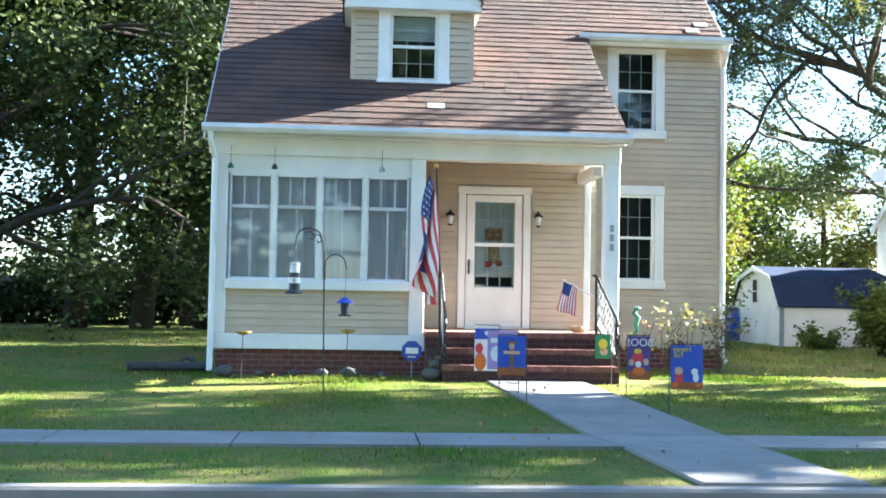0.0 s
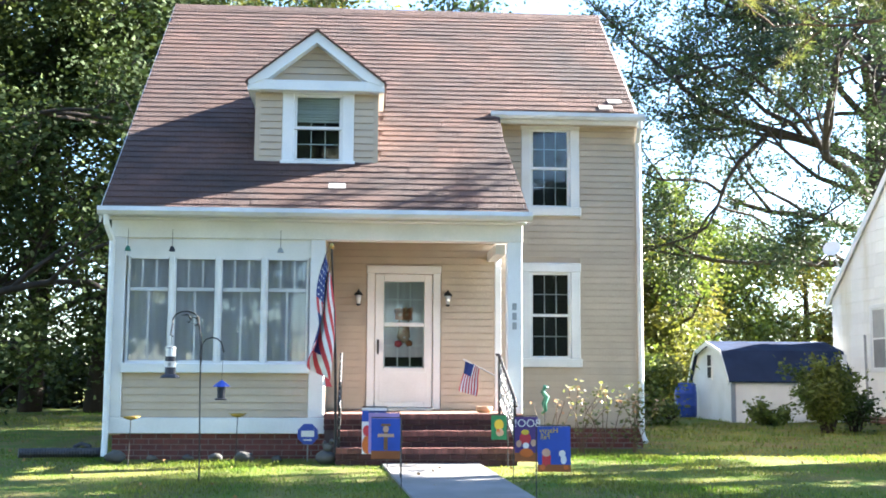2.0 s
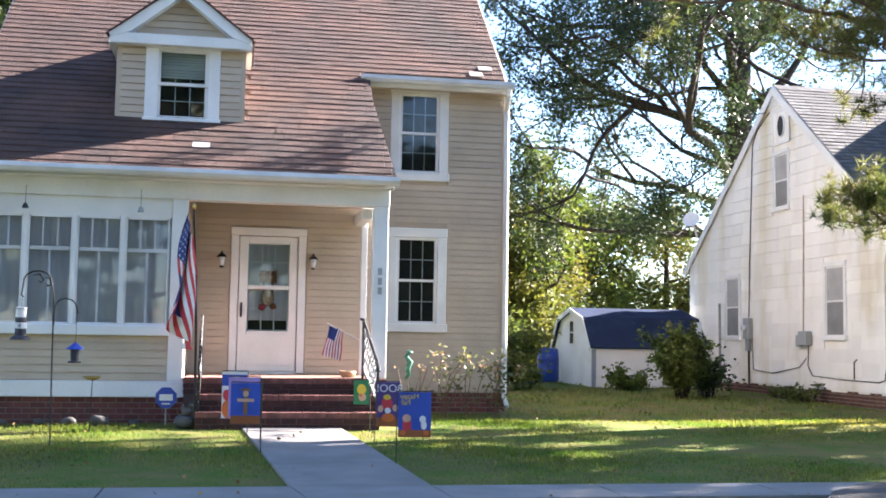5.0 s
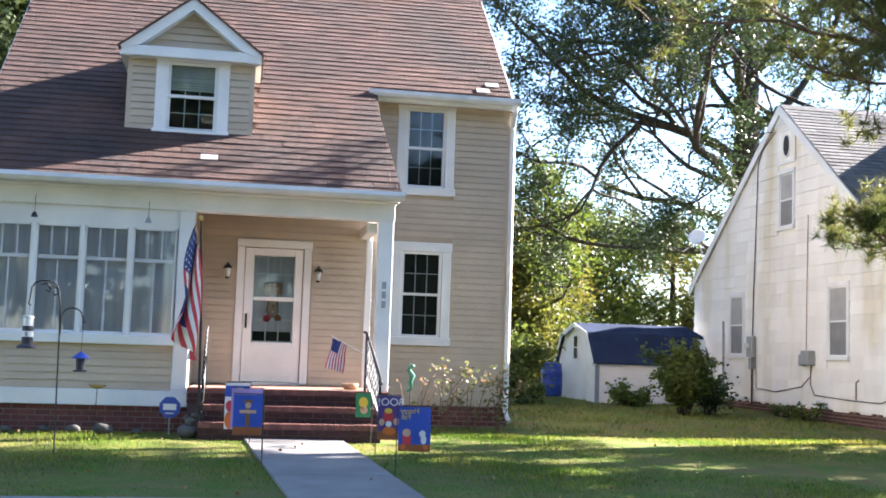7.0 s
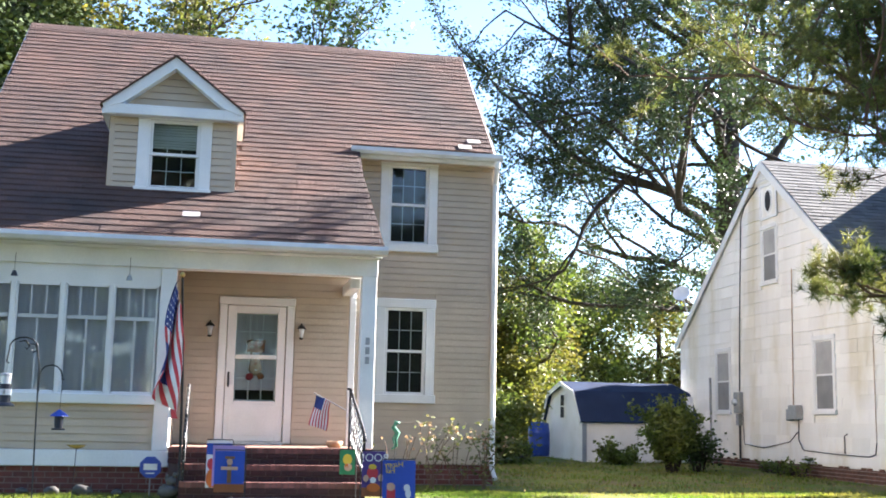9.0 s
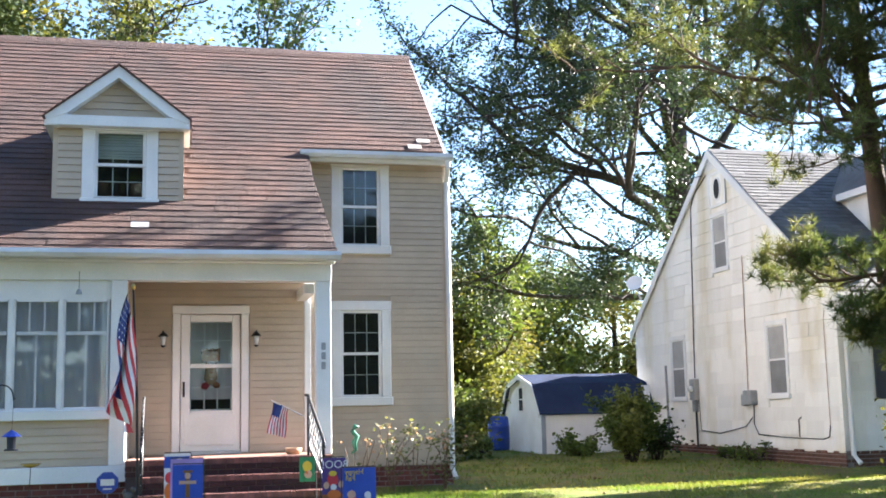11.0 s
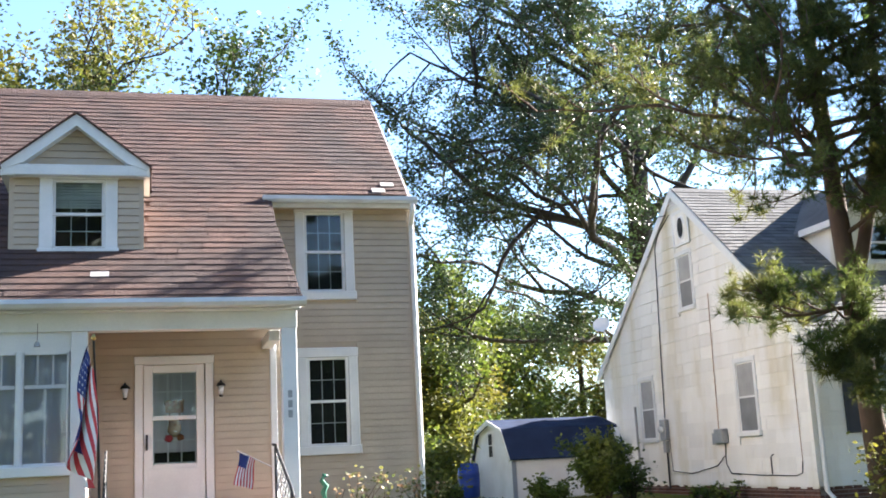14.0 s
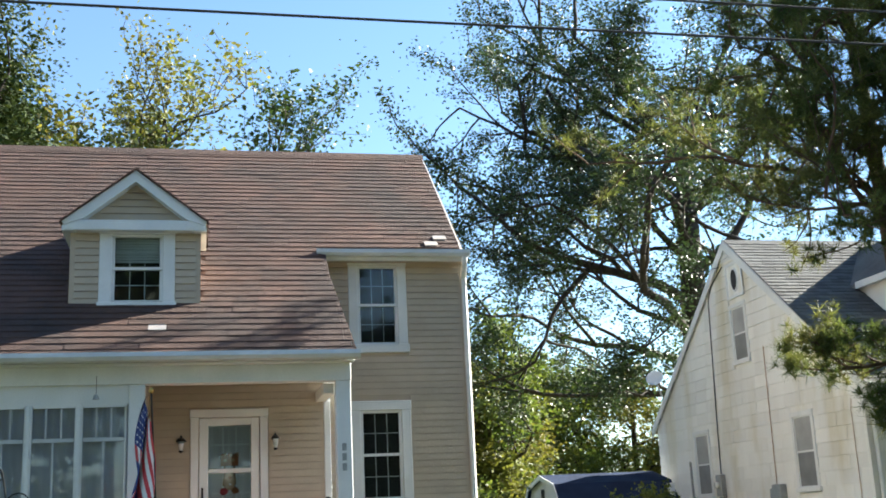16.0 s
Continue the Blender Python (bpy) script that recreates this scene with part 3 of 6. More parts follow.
n_c = int((RY - EY) * SL / EXPO)
part("gutter", (lambda b: (prism(b, [(EY - 0.10, EZ + 0.02), (EY - 0.115, EZ - 0.04), (EY - 0.08, EZ - 0.09), (EY + 0.04, EZ - 0.10), (EY + 0.04, EZ - 0.0), (EY + 0.0, EZ - 0.03), (EY - 0.07, EZ - 0.03), (EY - 0.08, EZ + 0.02)], -1.17, 4.76), b.transform(Matrix(((0, 1, 0, 0), (1, 0, 0, 0), (0, 0, 1, 0), (0, 0, 0, 1)))), bmesh.ops.recalc_face_normals(b, faces=b.faces), b)[-1])(bmesh.new()), M["gutter"], house)
part("fascia", boxes((4.42, 6.86, HY - 0.02, HY + 0.05, HZ - 0.17, HZ - 0.015), bevel=0.006), M["white"], house)
part("gutter", (lambda b: (prism(b, [(HY - 0.12, HZ + 0.0), (HY - 0.13, HZ - 0.06), (HY - 0.10, HZ - 0.11), (HY - 0.025, HZ - 0.11), (HY - 0.025, HZ - 0.02), (HY - 0.1, HZ - 0.03)], 4.42, 6.92), b.transform(Matrix(((0, 1, 0, 0), (1, 0, 0, 0), (0, 0, 1, 0), (0, 0, 0, 1)))), bmesh.ops.recalc_face_normals(b, faces=b.faces), b)[-1])(bmesh.new()), M["gutter"], house)
part("soffit", boxes((4.45, 6.88, HY + 0.05, WY + 0.02, HZ - 0.15, HZ - 0.12)), M["wall"], house)
for x in (XL - 0.02, XR + 0.0):
    y0, z0 = (EY, EZ) if x < 0 else (HY, HZ)
    bm = bmesh.new()
    prism(bm, [(y0, z0 - 0.02), (RY, RZ - 0.02), (22.75, RZ - K * (22.75 - RY) - 0.02), (22.75, RZ - K * (22.75 - RY) - 0.17), (RY, RZ - 0.19), (y0, z0 - 0.19)], x, x + 0.025)
    bm.transform(Matrix(((0, 1, 0, 0), (1, 0, 0, 0), (0, 0, 1, 0), (0, 0, 0, 1))))
    bmesh.ops.recalc_face_normals(bm, faces=bm.faces)
    part("rake_board", bm, M["white"], house)
bm = bmesh.new()
prism(bm, [(RY - 0.16, RZ - 0.115), (RY, RZ + 0.03), (RY + 0.16, RZ - 0.115), (RY, RZ + 0.0)], XL, XR + 0.02)
bm.transform(Matrix(((0, 1, 0, 0), (1, 0, 0, 0), (0, 0, 1, 0), (0, 0, 0, 1))))
bmesh.ops.recalc_face_normals(bm, faces=bm.faces)
part("ridge_cap", bm, M["shingle"], house)
# downspouts
bm = bmesh.new()
tube(bm, [(6.84, HY - 0.08, HZ - 0.1), (6.84, HY - 0.06, HZ - 0.2), (6.87, WY - 0.07, HZ - 0.42), (6.87, WY - 0.07, 0.45), (6.9, WY - 0.2, 0.3)], 0.042, 8)
part("downspout", bm, M["white"], house)
bm = bmesh.new()
tube(bm, [(-1.06, EY - 0.03, EZ - 0.08), (-1.06, EY, EZ - 0.2), (-1.02, PY - 0.07, EZ - 0.42), (-1.02, PY - 0.07, 0.5), (-1.02, PY - 0.12, 0.22)], 0.042, 8)
part("downspout", bm, M["white"], house)

# dormer
w_dorm = part("dormer_wall", wall_bm(DX0, DX1, 4.2, 5.62, DFY, 0.1, [(1.32, 2.14, 4.4, 5.5)]), M["wall"], house)
lap_siding(w_dorm, ME_TAN, DX0 + 0.05, DX1 - 0.05, 4.3, 5.5, DFY, 0.104, [(1.205, 2.255, 4.2, 5.7)])
window(house, 1.205, 2.255, 4.30, 5.62, DFY, trim=0.17, blind=0.42)
part("sill_board", boxes((DX0 - 0.03, DX1 + 0.03, DFY - 0.05, DFY + 0.02, 4.20, 4.29), bevel=0.006), M["siding"], house)
part("corner_board", boxes((DX0 - 0.015, DX0 + 0.06, DFY - 0.022, DFY + 0.1, 4.29, 5.6)), M["siding"], house)
part("corner_board", boxes((DX1 - 0.06, DX1 + 0.015, DFY - 0.022, DFY + 0.1, 4.29, 5.6)), M["siding"], house)
for x in (DX0, DX1 - 0.1):
    bm = bmesh.new()
    prism(bm, [(DFY + 0.1, 4.35), (17.0, 5.62), (DFY + 0.1, 5.62)], x, x + 0.1)
    bm.transform(Matrix(((0, 1, 0, 0), (1, 0, 0, 0), (0, 0, 1, 0), (0, 0, 0, 1))))
    bmesh.ops.recalc_face_normals(bm, faces=bm.faces)
    part("dormer_cheek", bm, M["wall"], house)
DE, DA, DXC, DF2 = 5.60, 6.36, 1.70, DFY - 0.2    # dormer eave, apex, middle, overhang
bm = bmesh.new()
prism(bm, [(DX0 + 0.02, DE), (DX1 - 0.02, DE), (DXC, DA - 0.1)], DFY - 0.0, DFY + 0.06)
ped = part("dormer_gable", bm, M["wall"], house)
lap_siding(ped, ME_TAN, DX0, DX1, DE + 0.05, DA - 0.15, DFY, 0.104, top=lambda z: (DXC - (DA - 0.1 - z) * 1.18, DXC + (DA - 0.1 - z) * 1.18))
bm = bmesh.new()
dx = 1.0
prism(bm, [(DXC - dx, DE + 0.0), (DXC - dx + 0.02, DE - 0.06), (DXC - dx + 0.30, DE - 0.02 + 0.06), (DXC, DA - 0.17), (DXC + dx - 0.30, DE + 0.04), (DXC + dx - 0.02, DE - 0.06), (DXC + dx, DE), (DXC, DA)], DF2, DFY - 0.02)
part("rake_board", bm, M["white"], house)
part("frieze_board", boxes((DXC - dx + 0.03, DXC + dx - 0.03, DF2 + 0.01, DFY + 0.02, DE - 0.13, DE + 0.02), bevel=0.006), M["white"], house)
for sgn in (-1, 1):
    bm = bmesh.new()
    e = [(DXC + sgn * (dx + 0.03), DF2 - 0.03, DE + 0.0), (DXC, DF2 - 0.03, DA + 0.035), (DXC, 17.75, DA + 0.035), (DXC + sgn * (dx + 0.03), 16.85, DE)]
    t = [bm.verts.new(p) for p in e]
    u = [bm.verts.new((p[0], p[1], p[2] - 0.03)) for p in e]
    bm.faces.new(t)
    bm.faces.new(u[::-1])
    for i in range(4):
        j = (i + 1) % 4
        bm.faces.new((t[i], t[j], u[j], u[i]))
    bmesh.ops.recalc_face_normals(bm, faces=bm.faces)
    part("dormer_roof", bm, M["shingle"], house)
    part("soffit", boxes((DXC + sgn * dx - (0.18 if sgn > 0 else 0), DXC + sgn * dx + (0.18 if sgn < 0 else 0), DF2 + 0.02, 16.5, DE - 0.14, DE - 0.06)), M["white"], house)

# entrance door with storm door
door = part("door", boxes((2.475, 3.605, DY - 0.05, DY + 0.06, 2.86, 2.98), bevel=0.008), M["white"], house, "white storm door with glass panes in a white frame")
for a, b in ((2.485, 2.60), (3.48, 3.595)):
    part("door_jamb", boxes((a, b, DY - 0.04, DY + 0.06, 0.82, 2.86), bevel=0.008), M["white"], door)
part("threshold", boxes((2.60, 3.48, DY - 0.06, DY + 0.1, 0.80, 0.845), bevel=0.006), M["gutter"], door)
sx0, sx1 = 2.61, 3.47
part("storm_frame", boxes((sx0, sx0 + 0.13, DY - 0.01, DY + 0.03, 0.85, 2.85), (sx1 - 0.12, sx1, DY - 0.01, DY + 0.03, 0.85, 2.85), (sx0 + 0.13, sx1 - 0.12, DY - 0.01, DY + 0.03, 2.74, 2.85), (sx0 + 0.13, sx1 - 0.12, DY - 0.01, DY + 0.03, 2.06, 2.12), (sx0 + 0.13, sx1 - 0.12, DY - 0.01, DY + 0.03, 0.85, 1.44), bevel=0.006), M["white"], door)
part("kick_panel", boxes((sx0 + 0.06, sx1 - 0.06, DY - 0.018, DY - 0.01, 0.93, 1.38), bevel=0.006), M["white"], door)
for a, b in ((1.44, 2.06), (2.12, 2.74)):
    p = part("pane", boxes((sx0 + 0.13, sx1 - 0.12, DY + 0.008, DY + 0.012, a, b)), M["glass"], door)
    p.visible_shadow = False
part("inner_door", boxes((2.62, 3.46, DY + 0.05, DY + 0.09, 0.85, 1.46), (2.62, 2.76, DY + 0.05, DY + 0.09, 1.46, 2.84), (3.33, 3.46, DY + 0.05, DY + 0.09, 1.46, 2.84), (2.76, 3.33, DY + 0.05, DY + 0.09, 2.72, 2.84)), M["white"], door)
part("blind", boxes((2.76, 3.33, DY + 0.060, DY + 0.064, 1.60, 2.72)), M["curtain"], door, "white shade behind the door glass")
# dark board behind the door glass, painted as the shade of the hall
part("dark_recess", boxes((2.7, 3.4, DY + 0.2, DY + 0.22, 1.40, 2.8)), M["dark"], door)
part("glazing_grid", boxes(*[(2.76 + 0.19 * k - 0.009, 2.76 + 0.19 * k + 0.009, DY + 0.040, DY + 0.056, 1.46, 2.72) for k in (1, 2)], *[(2.76, 3.33, DY + 0.042, DY + 0.057, z - 0.009, z + 0.009) for z in (1.776, 2.12, 2.467)]), M["white"], door)
bm = bmesh.new()
tube(bm, [(2.655, DY - 0.02, 1.82), (2.655, DY - 0.06, 1.80), (2.655, DY - 0.06, 1.70), (2.655, DY - 0.02, 1.68)], 0.012, 8)
box(bm, 2.64, 2.67, DY - 0.022, DY - 0.01, 1.64, 1.86)
part("door_handle", bm, M["iron"], door, "black handle")

# brick porch floor and steps
steps = thing("brick_steps", (3.3, 14.2, 0.15), "dark red brick steps with three risers up to the porch", "steps")
SX0, SX1 = 2.1, 4.47
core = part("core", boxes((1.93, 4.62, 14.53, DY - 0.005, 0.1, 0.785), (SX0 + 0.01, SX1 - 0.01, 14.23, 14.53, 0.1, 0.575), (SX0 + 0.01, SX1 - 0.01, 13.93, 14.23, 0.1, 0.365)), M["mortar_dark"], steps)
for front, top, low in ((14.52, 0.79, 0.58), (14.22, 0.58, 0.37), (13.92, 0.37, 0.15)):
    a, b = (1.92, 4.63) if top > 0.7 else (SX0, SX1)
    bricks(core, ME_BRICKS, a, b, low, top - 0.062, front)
    # tread bricks in the paler colour that stands for sunlit tops
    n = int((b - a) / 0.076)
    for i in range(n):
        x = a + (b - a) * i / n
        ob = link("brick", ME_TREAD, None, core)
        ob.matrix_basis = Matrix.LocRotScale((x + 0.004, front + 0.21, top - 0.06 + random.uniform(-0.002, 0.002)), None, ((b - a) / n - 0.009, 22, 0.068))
bm = boxes((1.94, 4.6, 14.74, DY, 0.785, 0.80))
part("porch_floor", bm, M["porch"], steps, "worn brown porch floor")

# ---- white house next door ----
white_house = thing("house", (19, 22.4, 0.25), "white one-and-a-half-storey house with stained shingle siding and grey roof", "house")
GX, GY = 14.38, 27.15
TG = pose(GX, GY, 0, 0, 0, -90)       # gable wall: u runs from the back corner to the street
GU, GM, GE, GA = 9.5, 4.85, 3.42, 7.12   # length, middle, eave, apex
KW = (GA - GE) / GM
w1, w2, w3 = (2.16, 3.02, 1.47, 3.05), (6.86, 7.73, 1.47, 3.05), (4.70, 5.48, 4.32, 5.68)
gh = [(w[0] + 0.06, w[1] - 0.06, w[2] + 0.05, w[3] - 0.06) for w in (w1, w2, w3)]


def gable_span(z):
    return (0, GU) if z < GE else ((z - GE) / KW, GU - (z - GE) / KW * (GU - GM) / GM)


bm = wall_bm(0, GU, 0.45, GE, 0, 0.15, gh[:2])
for a, b, c, d in ((0.0, 4.76, 0, 0), (4.76, 5.42, 0, 0), (5.42, GU, 0, 0)):
    if b == 4.76:
        prism(bm, [(0, GE), (4.76, GE), (4.76, GE + 4.76 * KW)], 0, 0.15)
    elif b == GU:
        prism(bm, [(5.42, GE), (GU, GE), (5.42, GE + (GU - 5.42) * KW)], 0, 0.15)
    else:
        prism(bm, [(4.76, GE), (5.42, GE), (5.42, gh[2][2]), (4.76, gh[2][2])], 0, 0.15)
        prism(bm, [(4.76, gh[2][3]), (5.42, gh[2][3]), (5.42, GE + (GU - 5.42) * KW), (GM, GA), (4.76, GE + 4.76 * KW)], 0, 0.15)
bm.transform(TG)
bmesh.ops.recalc_face_normals(bm, faces=bm.faces)
gable = part("wall", bm, M["asbestos"], white_house)
for w in (w1, w2, w3):
    window(white_house, *w, 0, trim=0.095, cols=1, rows=1, turn=TG, blind=1.0)
bm = bmesh.new()
v = [bm.verts.new(p) for p in ((0, -0.022, 0), (1, -0.022, 0), (1, -0.004, 1.02), (0, -0.004, 1.02), (0, 0, 0), (1, 0, 0))]
for f in ((0, 1, 2, 3), (1, 0, 4, 5), (0, 3, 4), (1, 5, 2)):
    bm.faces.new([v[i] for i in f])
ME_ASB = bpy.data.meshes.new("siding_shingle")
bm.to_mesh(ME_ASB)
bm.free()
ME_ASB.materials.append(M["asbestos"])


def asbestos_siding(parent, x0, x1, z0, z1, holes, span=None, turn=None, y=0.0):
    z, i = z0, 0
    while z < z1 - 0.05:
        h = min(0.268, z1 - z)
        lo, hi = span(z + h * 0.8) if span else (x0, x1)
        x = lo - (0.3 if i % 2 else 0.0)
        while x < hi:
            for a, b in spans(max(x, lo), min(x + 0.61, hi), holes, z, z + h):
                ob = link("siding_shingle", ME_ASB, None, parent)
                m = Matrix.LocRotScale((a + 0.002, y + random.uniform(-0.003, 0.001), z + 0.006), None, (b - a - 0.004, 1, h - 0.006))
                ob.matrix_basis = turn @ m if turn else m
            x += 0.61
        z += h
        i += 1


FY = 17.65                                # street front
fw = [(15.5, 16.45, 1.42, 2.95), (17.55, 18.4, 1.42, 2.95), (20.6, 21.5, 1.42, 2.95)]
wf = part("wall", wall_bm(GX + 0.151, 24.0, 0.45, GE, FY, 0.15, [(w[0] + 0.06, w[1] - 0.06, w[2] + 0.05, w[3] - 0.06) for w in fw]), M["asbestos"], white_house)
for w in fw:
    window(white_house, *w, FY, trim=0.085, cols=1, rows=1, blind=1.0)
    for sx in (w[0] - 0.43, w[1] + 0.03):
        b = boxes((sx, sx + 0.40, FY - 0.05, FY - 0.015, w[2], w[3]), bevel=0.008)
        for k in range(18):
            box(b, sx + 0.05, sx + 0.35, FY - 0.056, FY - 0.05, w[2] + 0.08 + k * 0.078, w[2] + 0.13 + k * 0.078)
        part("shutter", b, M["shutter"], white_house, "dark louvred shutter")
part("wall", boxes((GX + 0.16, 24, 27.0, 27.15, 0.45, GE), (23.85, 24, FY + 0.16, 27.0, 0.45, GE)), M["asbestos"], white_house)
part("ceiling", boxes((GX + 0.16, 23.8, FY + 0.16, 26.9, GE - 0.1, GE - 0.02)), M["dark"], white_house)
found = part("foundation", boxes((GX + 0.013, GX + 0.15, FY, 27.1, 0.05, 0.5), (GX + 0.15, 24, FY + 0.013, FY + 0.15, 0.05, 0.5)), M["mortar"], white_house)
bricks(found, ME_BRICKB, 0, GU, 0.2, 0.49, 0.012, turn=TG)
bricks(found, ME_BRICKB, GX, 24, 0.2, 0.49, FY + 0.012)
part("corner_board", boxes((GX - 0.02, GX + 0.07, FY - 0.02, FY + 0.07, 0.49, GE), bevel=0.004), M["asbestos"], white_house)
# its roof
bm = bmesh.new()
ye, yr, yb = FY - 0.22, GY - GM, GY + 0.22
ze = GE - 0.1
zr = GA + 0.08
kw = (zr - ze) / (yr - ye)
prism(bm, [(ye, ze), (yr, zr), (yb, ze - 0.02), (yb, ze - 0.12), (yr, zr - 0.14), (ye, ze - 0.1)], GX - 0.06, 24.1)
bm.transform(Matrix(((0, 1, 0, 0), (1, 0, 0, 0), (0, 0, 1, 0), (0, 0, 0, 1))))
bmesh.ops.recalc_face_normals(bm, faces=bm.faces)
w_roof = part("roof", bm, M["grey_shingle"], white_house, "grey shingle roof")
bm = bmesh.new()
prism(bm, [(ye - 0.02, ze - 0.02), (yr, zr - 0.015), (yb, ze - 0.02), (yb, ze - 0.22), (yr, zr - 0.24), (ye - 0.02, ze - 0.22)], GX - 0.09, GX - 0.061)
bm.transform(Matrix(((0, 1, 0, 0), (1, 0, 0, 0), (0, 0, 1, 0), (0, 0, 0, 1))))
bmesh.ops.recalc_face_normals(bm, faces=bm.faces)
part("rake_board", bm, M["white"], white_house)
part("gutter", boxes((GX - 0.05, 24.1, ye - 0.1, ye + 0.02, ze - 0.1, ze), bevel=0.015), M["gutter"], white_house)
bm = bmesh.new()
tube(bm, [(GX + 0.12, ye - 0.04, ze - 0.08), (GX + 0.12, FY - 0.06, ze - 0.3), (GX + 0.12, FY - 0.06, 0.42), (GX + 0.16, FY - 0.2, 0.27)], 0.045, 8)
part("downspout", bm, M["white"], white_house)
# dormer on the street side
QX0, QX1, QY, QE, QA = 16.35, 18.55, 19.15, 5.80, 6.78
qz = ze + kw * (QY - ye)
bm = wall_bm(QX0, QX1, qz - 0.1, QE, QY, 0.1, [(17.1, 17.8, qz + 0.2, QE - 0.1)])
prism(bm, [(QX0, QE), (QX1, QE), ((QX0 + QX1) / 2, QA)], QY, QY + 0.1)
part("dormer_wall", bm, M["asbestos"], white_house)
window(white_house, 17.02, 17.88, qz + 0.14, QE - 0.03, QY, trim=0.08, cols=1, rows=1)
for x in (QX0, QX1 - 0.1):
    bm = bmesh.new()
    prism(bm, [(QY + 0.1, qz), (QY + (QE - qz) / kw + 0.1, QE), (QY + 0.1, QE)], x, x + 0.1)
    bm.transform(Matrix(((0, 1, 0, 0), (1, 0, 0, 0), (0, 0, 1, 0), (0, 0, 0, 1))))
    bmesh.ops.recalc_face_normals(bm, faces=bm.faces)
    part("dormer_cheek", bm, M["asbestos"], white_house)
for sgn in (-1, 1):
    xc = (QX0 + QX1) / 2
    e = [(xc + sgn * 1.25, QY - 0.2, QE - 0.08), (xc, QY - 0.2, QA + 0.08), (xc, QY + (QA - qz) / kw + 0.2, QA + 0.08), (xc + sgn * 1.25, QY + (QE - qz) / kw, QE - 0.08)]
    bm = bmesh.new()
    t = [bm.verts.new(p) for p in e]
    u = [bm.verts.new((p[0], p[1], p[2] - 0.1)) for p in e]
    bm.faces.new(t)
    bm.faces.new(u[::-1])
    for i in range(4):
        bm.faces.new((t[i], t[(i + 1) % 4], u[(i + 1) % 4], u[i]))
    bmesh.ops.recalc_face_normals(bm, faces=bm.faces)
    part("dormer_roof", bm, M["grey_shingle"], white_house)
    part("dormer_eave", boxes((xc + sgn * 1.25 - 0.06, xc + sgn * 1.25 + 0.06, QY - 0.22, QY + 1.0, QE - 0.2, QE - 0.06)), M["white"], white_house)

# ---- garden shed ----
shed = thing("shed", (13, 27, 0.3), "pale garden shed with a dark gambrel roof", "shed")
SX, SYA, SYB = 11.15, 25.45, 28.7
sg = [(0, 0.25), (SYB - SYA, 0.25), (SYB - SYA, 1.30), (SYB - SYA - 0.55, 1.95), ((SYB - SYA) / 2, 2.17), (0.55, 1.95), (0, 1.30)]
TS = pose(SX, SYB, 0, 0, 0, -90)
bm = bmesh.new()
prism(bm, sg, 0, 0.08)
bm.transform(TS)
bmesh.ops.recalc_face_normals(bm, faces=bm.faces)
part("gable", bm, M["shed"], shed)
part("wall", boxes((SX + 0.081, 14.0, SYA, SYA + 0.08, 0.25, 1.30)), M["shed"], shed)
part("wall", boxes((13.92, 14.0, SYA + 0.08, SYB, 0.25, 1.9), (SX + 0.08, 13.9, SYB - 0.08, SYB, 0.25, 1.24)), M["shed"], shed)
bm = bmesh.new()
D = SYB - SYA
rp = [(-0.1, 1.24), (0.5, 1.99), (D / 2, 2.25), (D - 0.5, 1.99), (D + 0.1, 1.24), (D + 0.06, 1.22), (D - 0.53, 1.94), (D / 2, 2.19), (0.53, 1.94), (-0.06, 1.22)]
prism(bm, rp[::-1], -0.1, 2.95)
bm.transform(TS)
bmesh.ops.recalc_face_normals(bm, faces=bm.faces)
part("roof", bm, M["navy_shingle"], shed, "dark blue-grey shingle roof")
bm = bmesh.new()
prism(bm, [(p[0], p[1] - (0.0 if i < 5 else 0.06)) for i, p in enumerate(rp)][::-1], -0.125, -0.101)
bm.transform(TS)
bmesh.ops.recalc_face_normals(bm, faces=bm.faces)
part("rake_trim", bm, M["white"], shed)
b = boxes((1.35, 1.75, -0.02, 0.0, 1.28, 1.95))
b.transform(TS)
w = part("window", b, M["white"], shed)
for i in range(4):
    b = boxes((1.41 + 0.15 * (i % 2), 1.54 + 0.15 * (i % 2), -0.03, -0.02, 1.33 + 0.3 * (i // 2), 1.60 + 0.3 * (i // 2)))
    b.transform(TS)
    part("pane", b, M["dark"], w)
part("corner_trim", boxes((SX - 0.03, SX + 0.07, SYA - 0.03, SYA + 0.02, 0.25, 1.2)), M["shed_trim"], shed, "blue-grey corner trim")


# ---- trees and shrubs ----
def leaf_object(name, pts, size, material, parent, rng, flat=0.4, long=1.6):
    """Many small leaves as one mesh: each a bent diamond at its own angle."""
    n = len(pts)
    a = rng.normal(size=(n, 3))
    a[:, 2] *= flat
    a /= np.linalg.norm(a, axis=1)[:, None]
    b = np.cross(a, rng.normal(size=(n, 3)))
    b /= np.linalg.norm(b, axis=1)[:, None] + 1e-9
    s = size * rng.uniform(0.6, 1.35, size=(n, 1))
    c = np.cross(a, b) * s * 0.15
    v = np.stack([pts - a * s * long / 2, pts + b * s / 2 + c, pts + a * s * long / 2, pts - b * s / 2 + c], axis=1).reshape(-1, 3)
    me = bpy.data.meshes.new(name)
    me.vertices.add(4 * n)
    me.vertices.foreach_set("co", v.astype(np.float32).ravel())
    me.loops.add(4 * n)
    me.loops.foreach_set("vertex_index", np.arange(4 * n, dtype=np.int32))
    me.polygons.add(n)
    me.polygons.foreach_set("loop_start", np.arange(0, 4 * n, 4, dtype=np.int32))
    me.update(calc_edges=True)
    me.validate()
    ob = link(name, me, material, parent)
    return ob


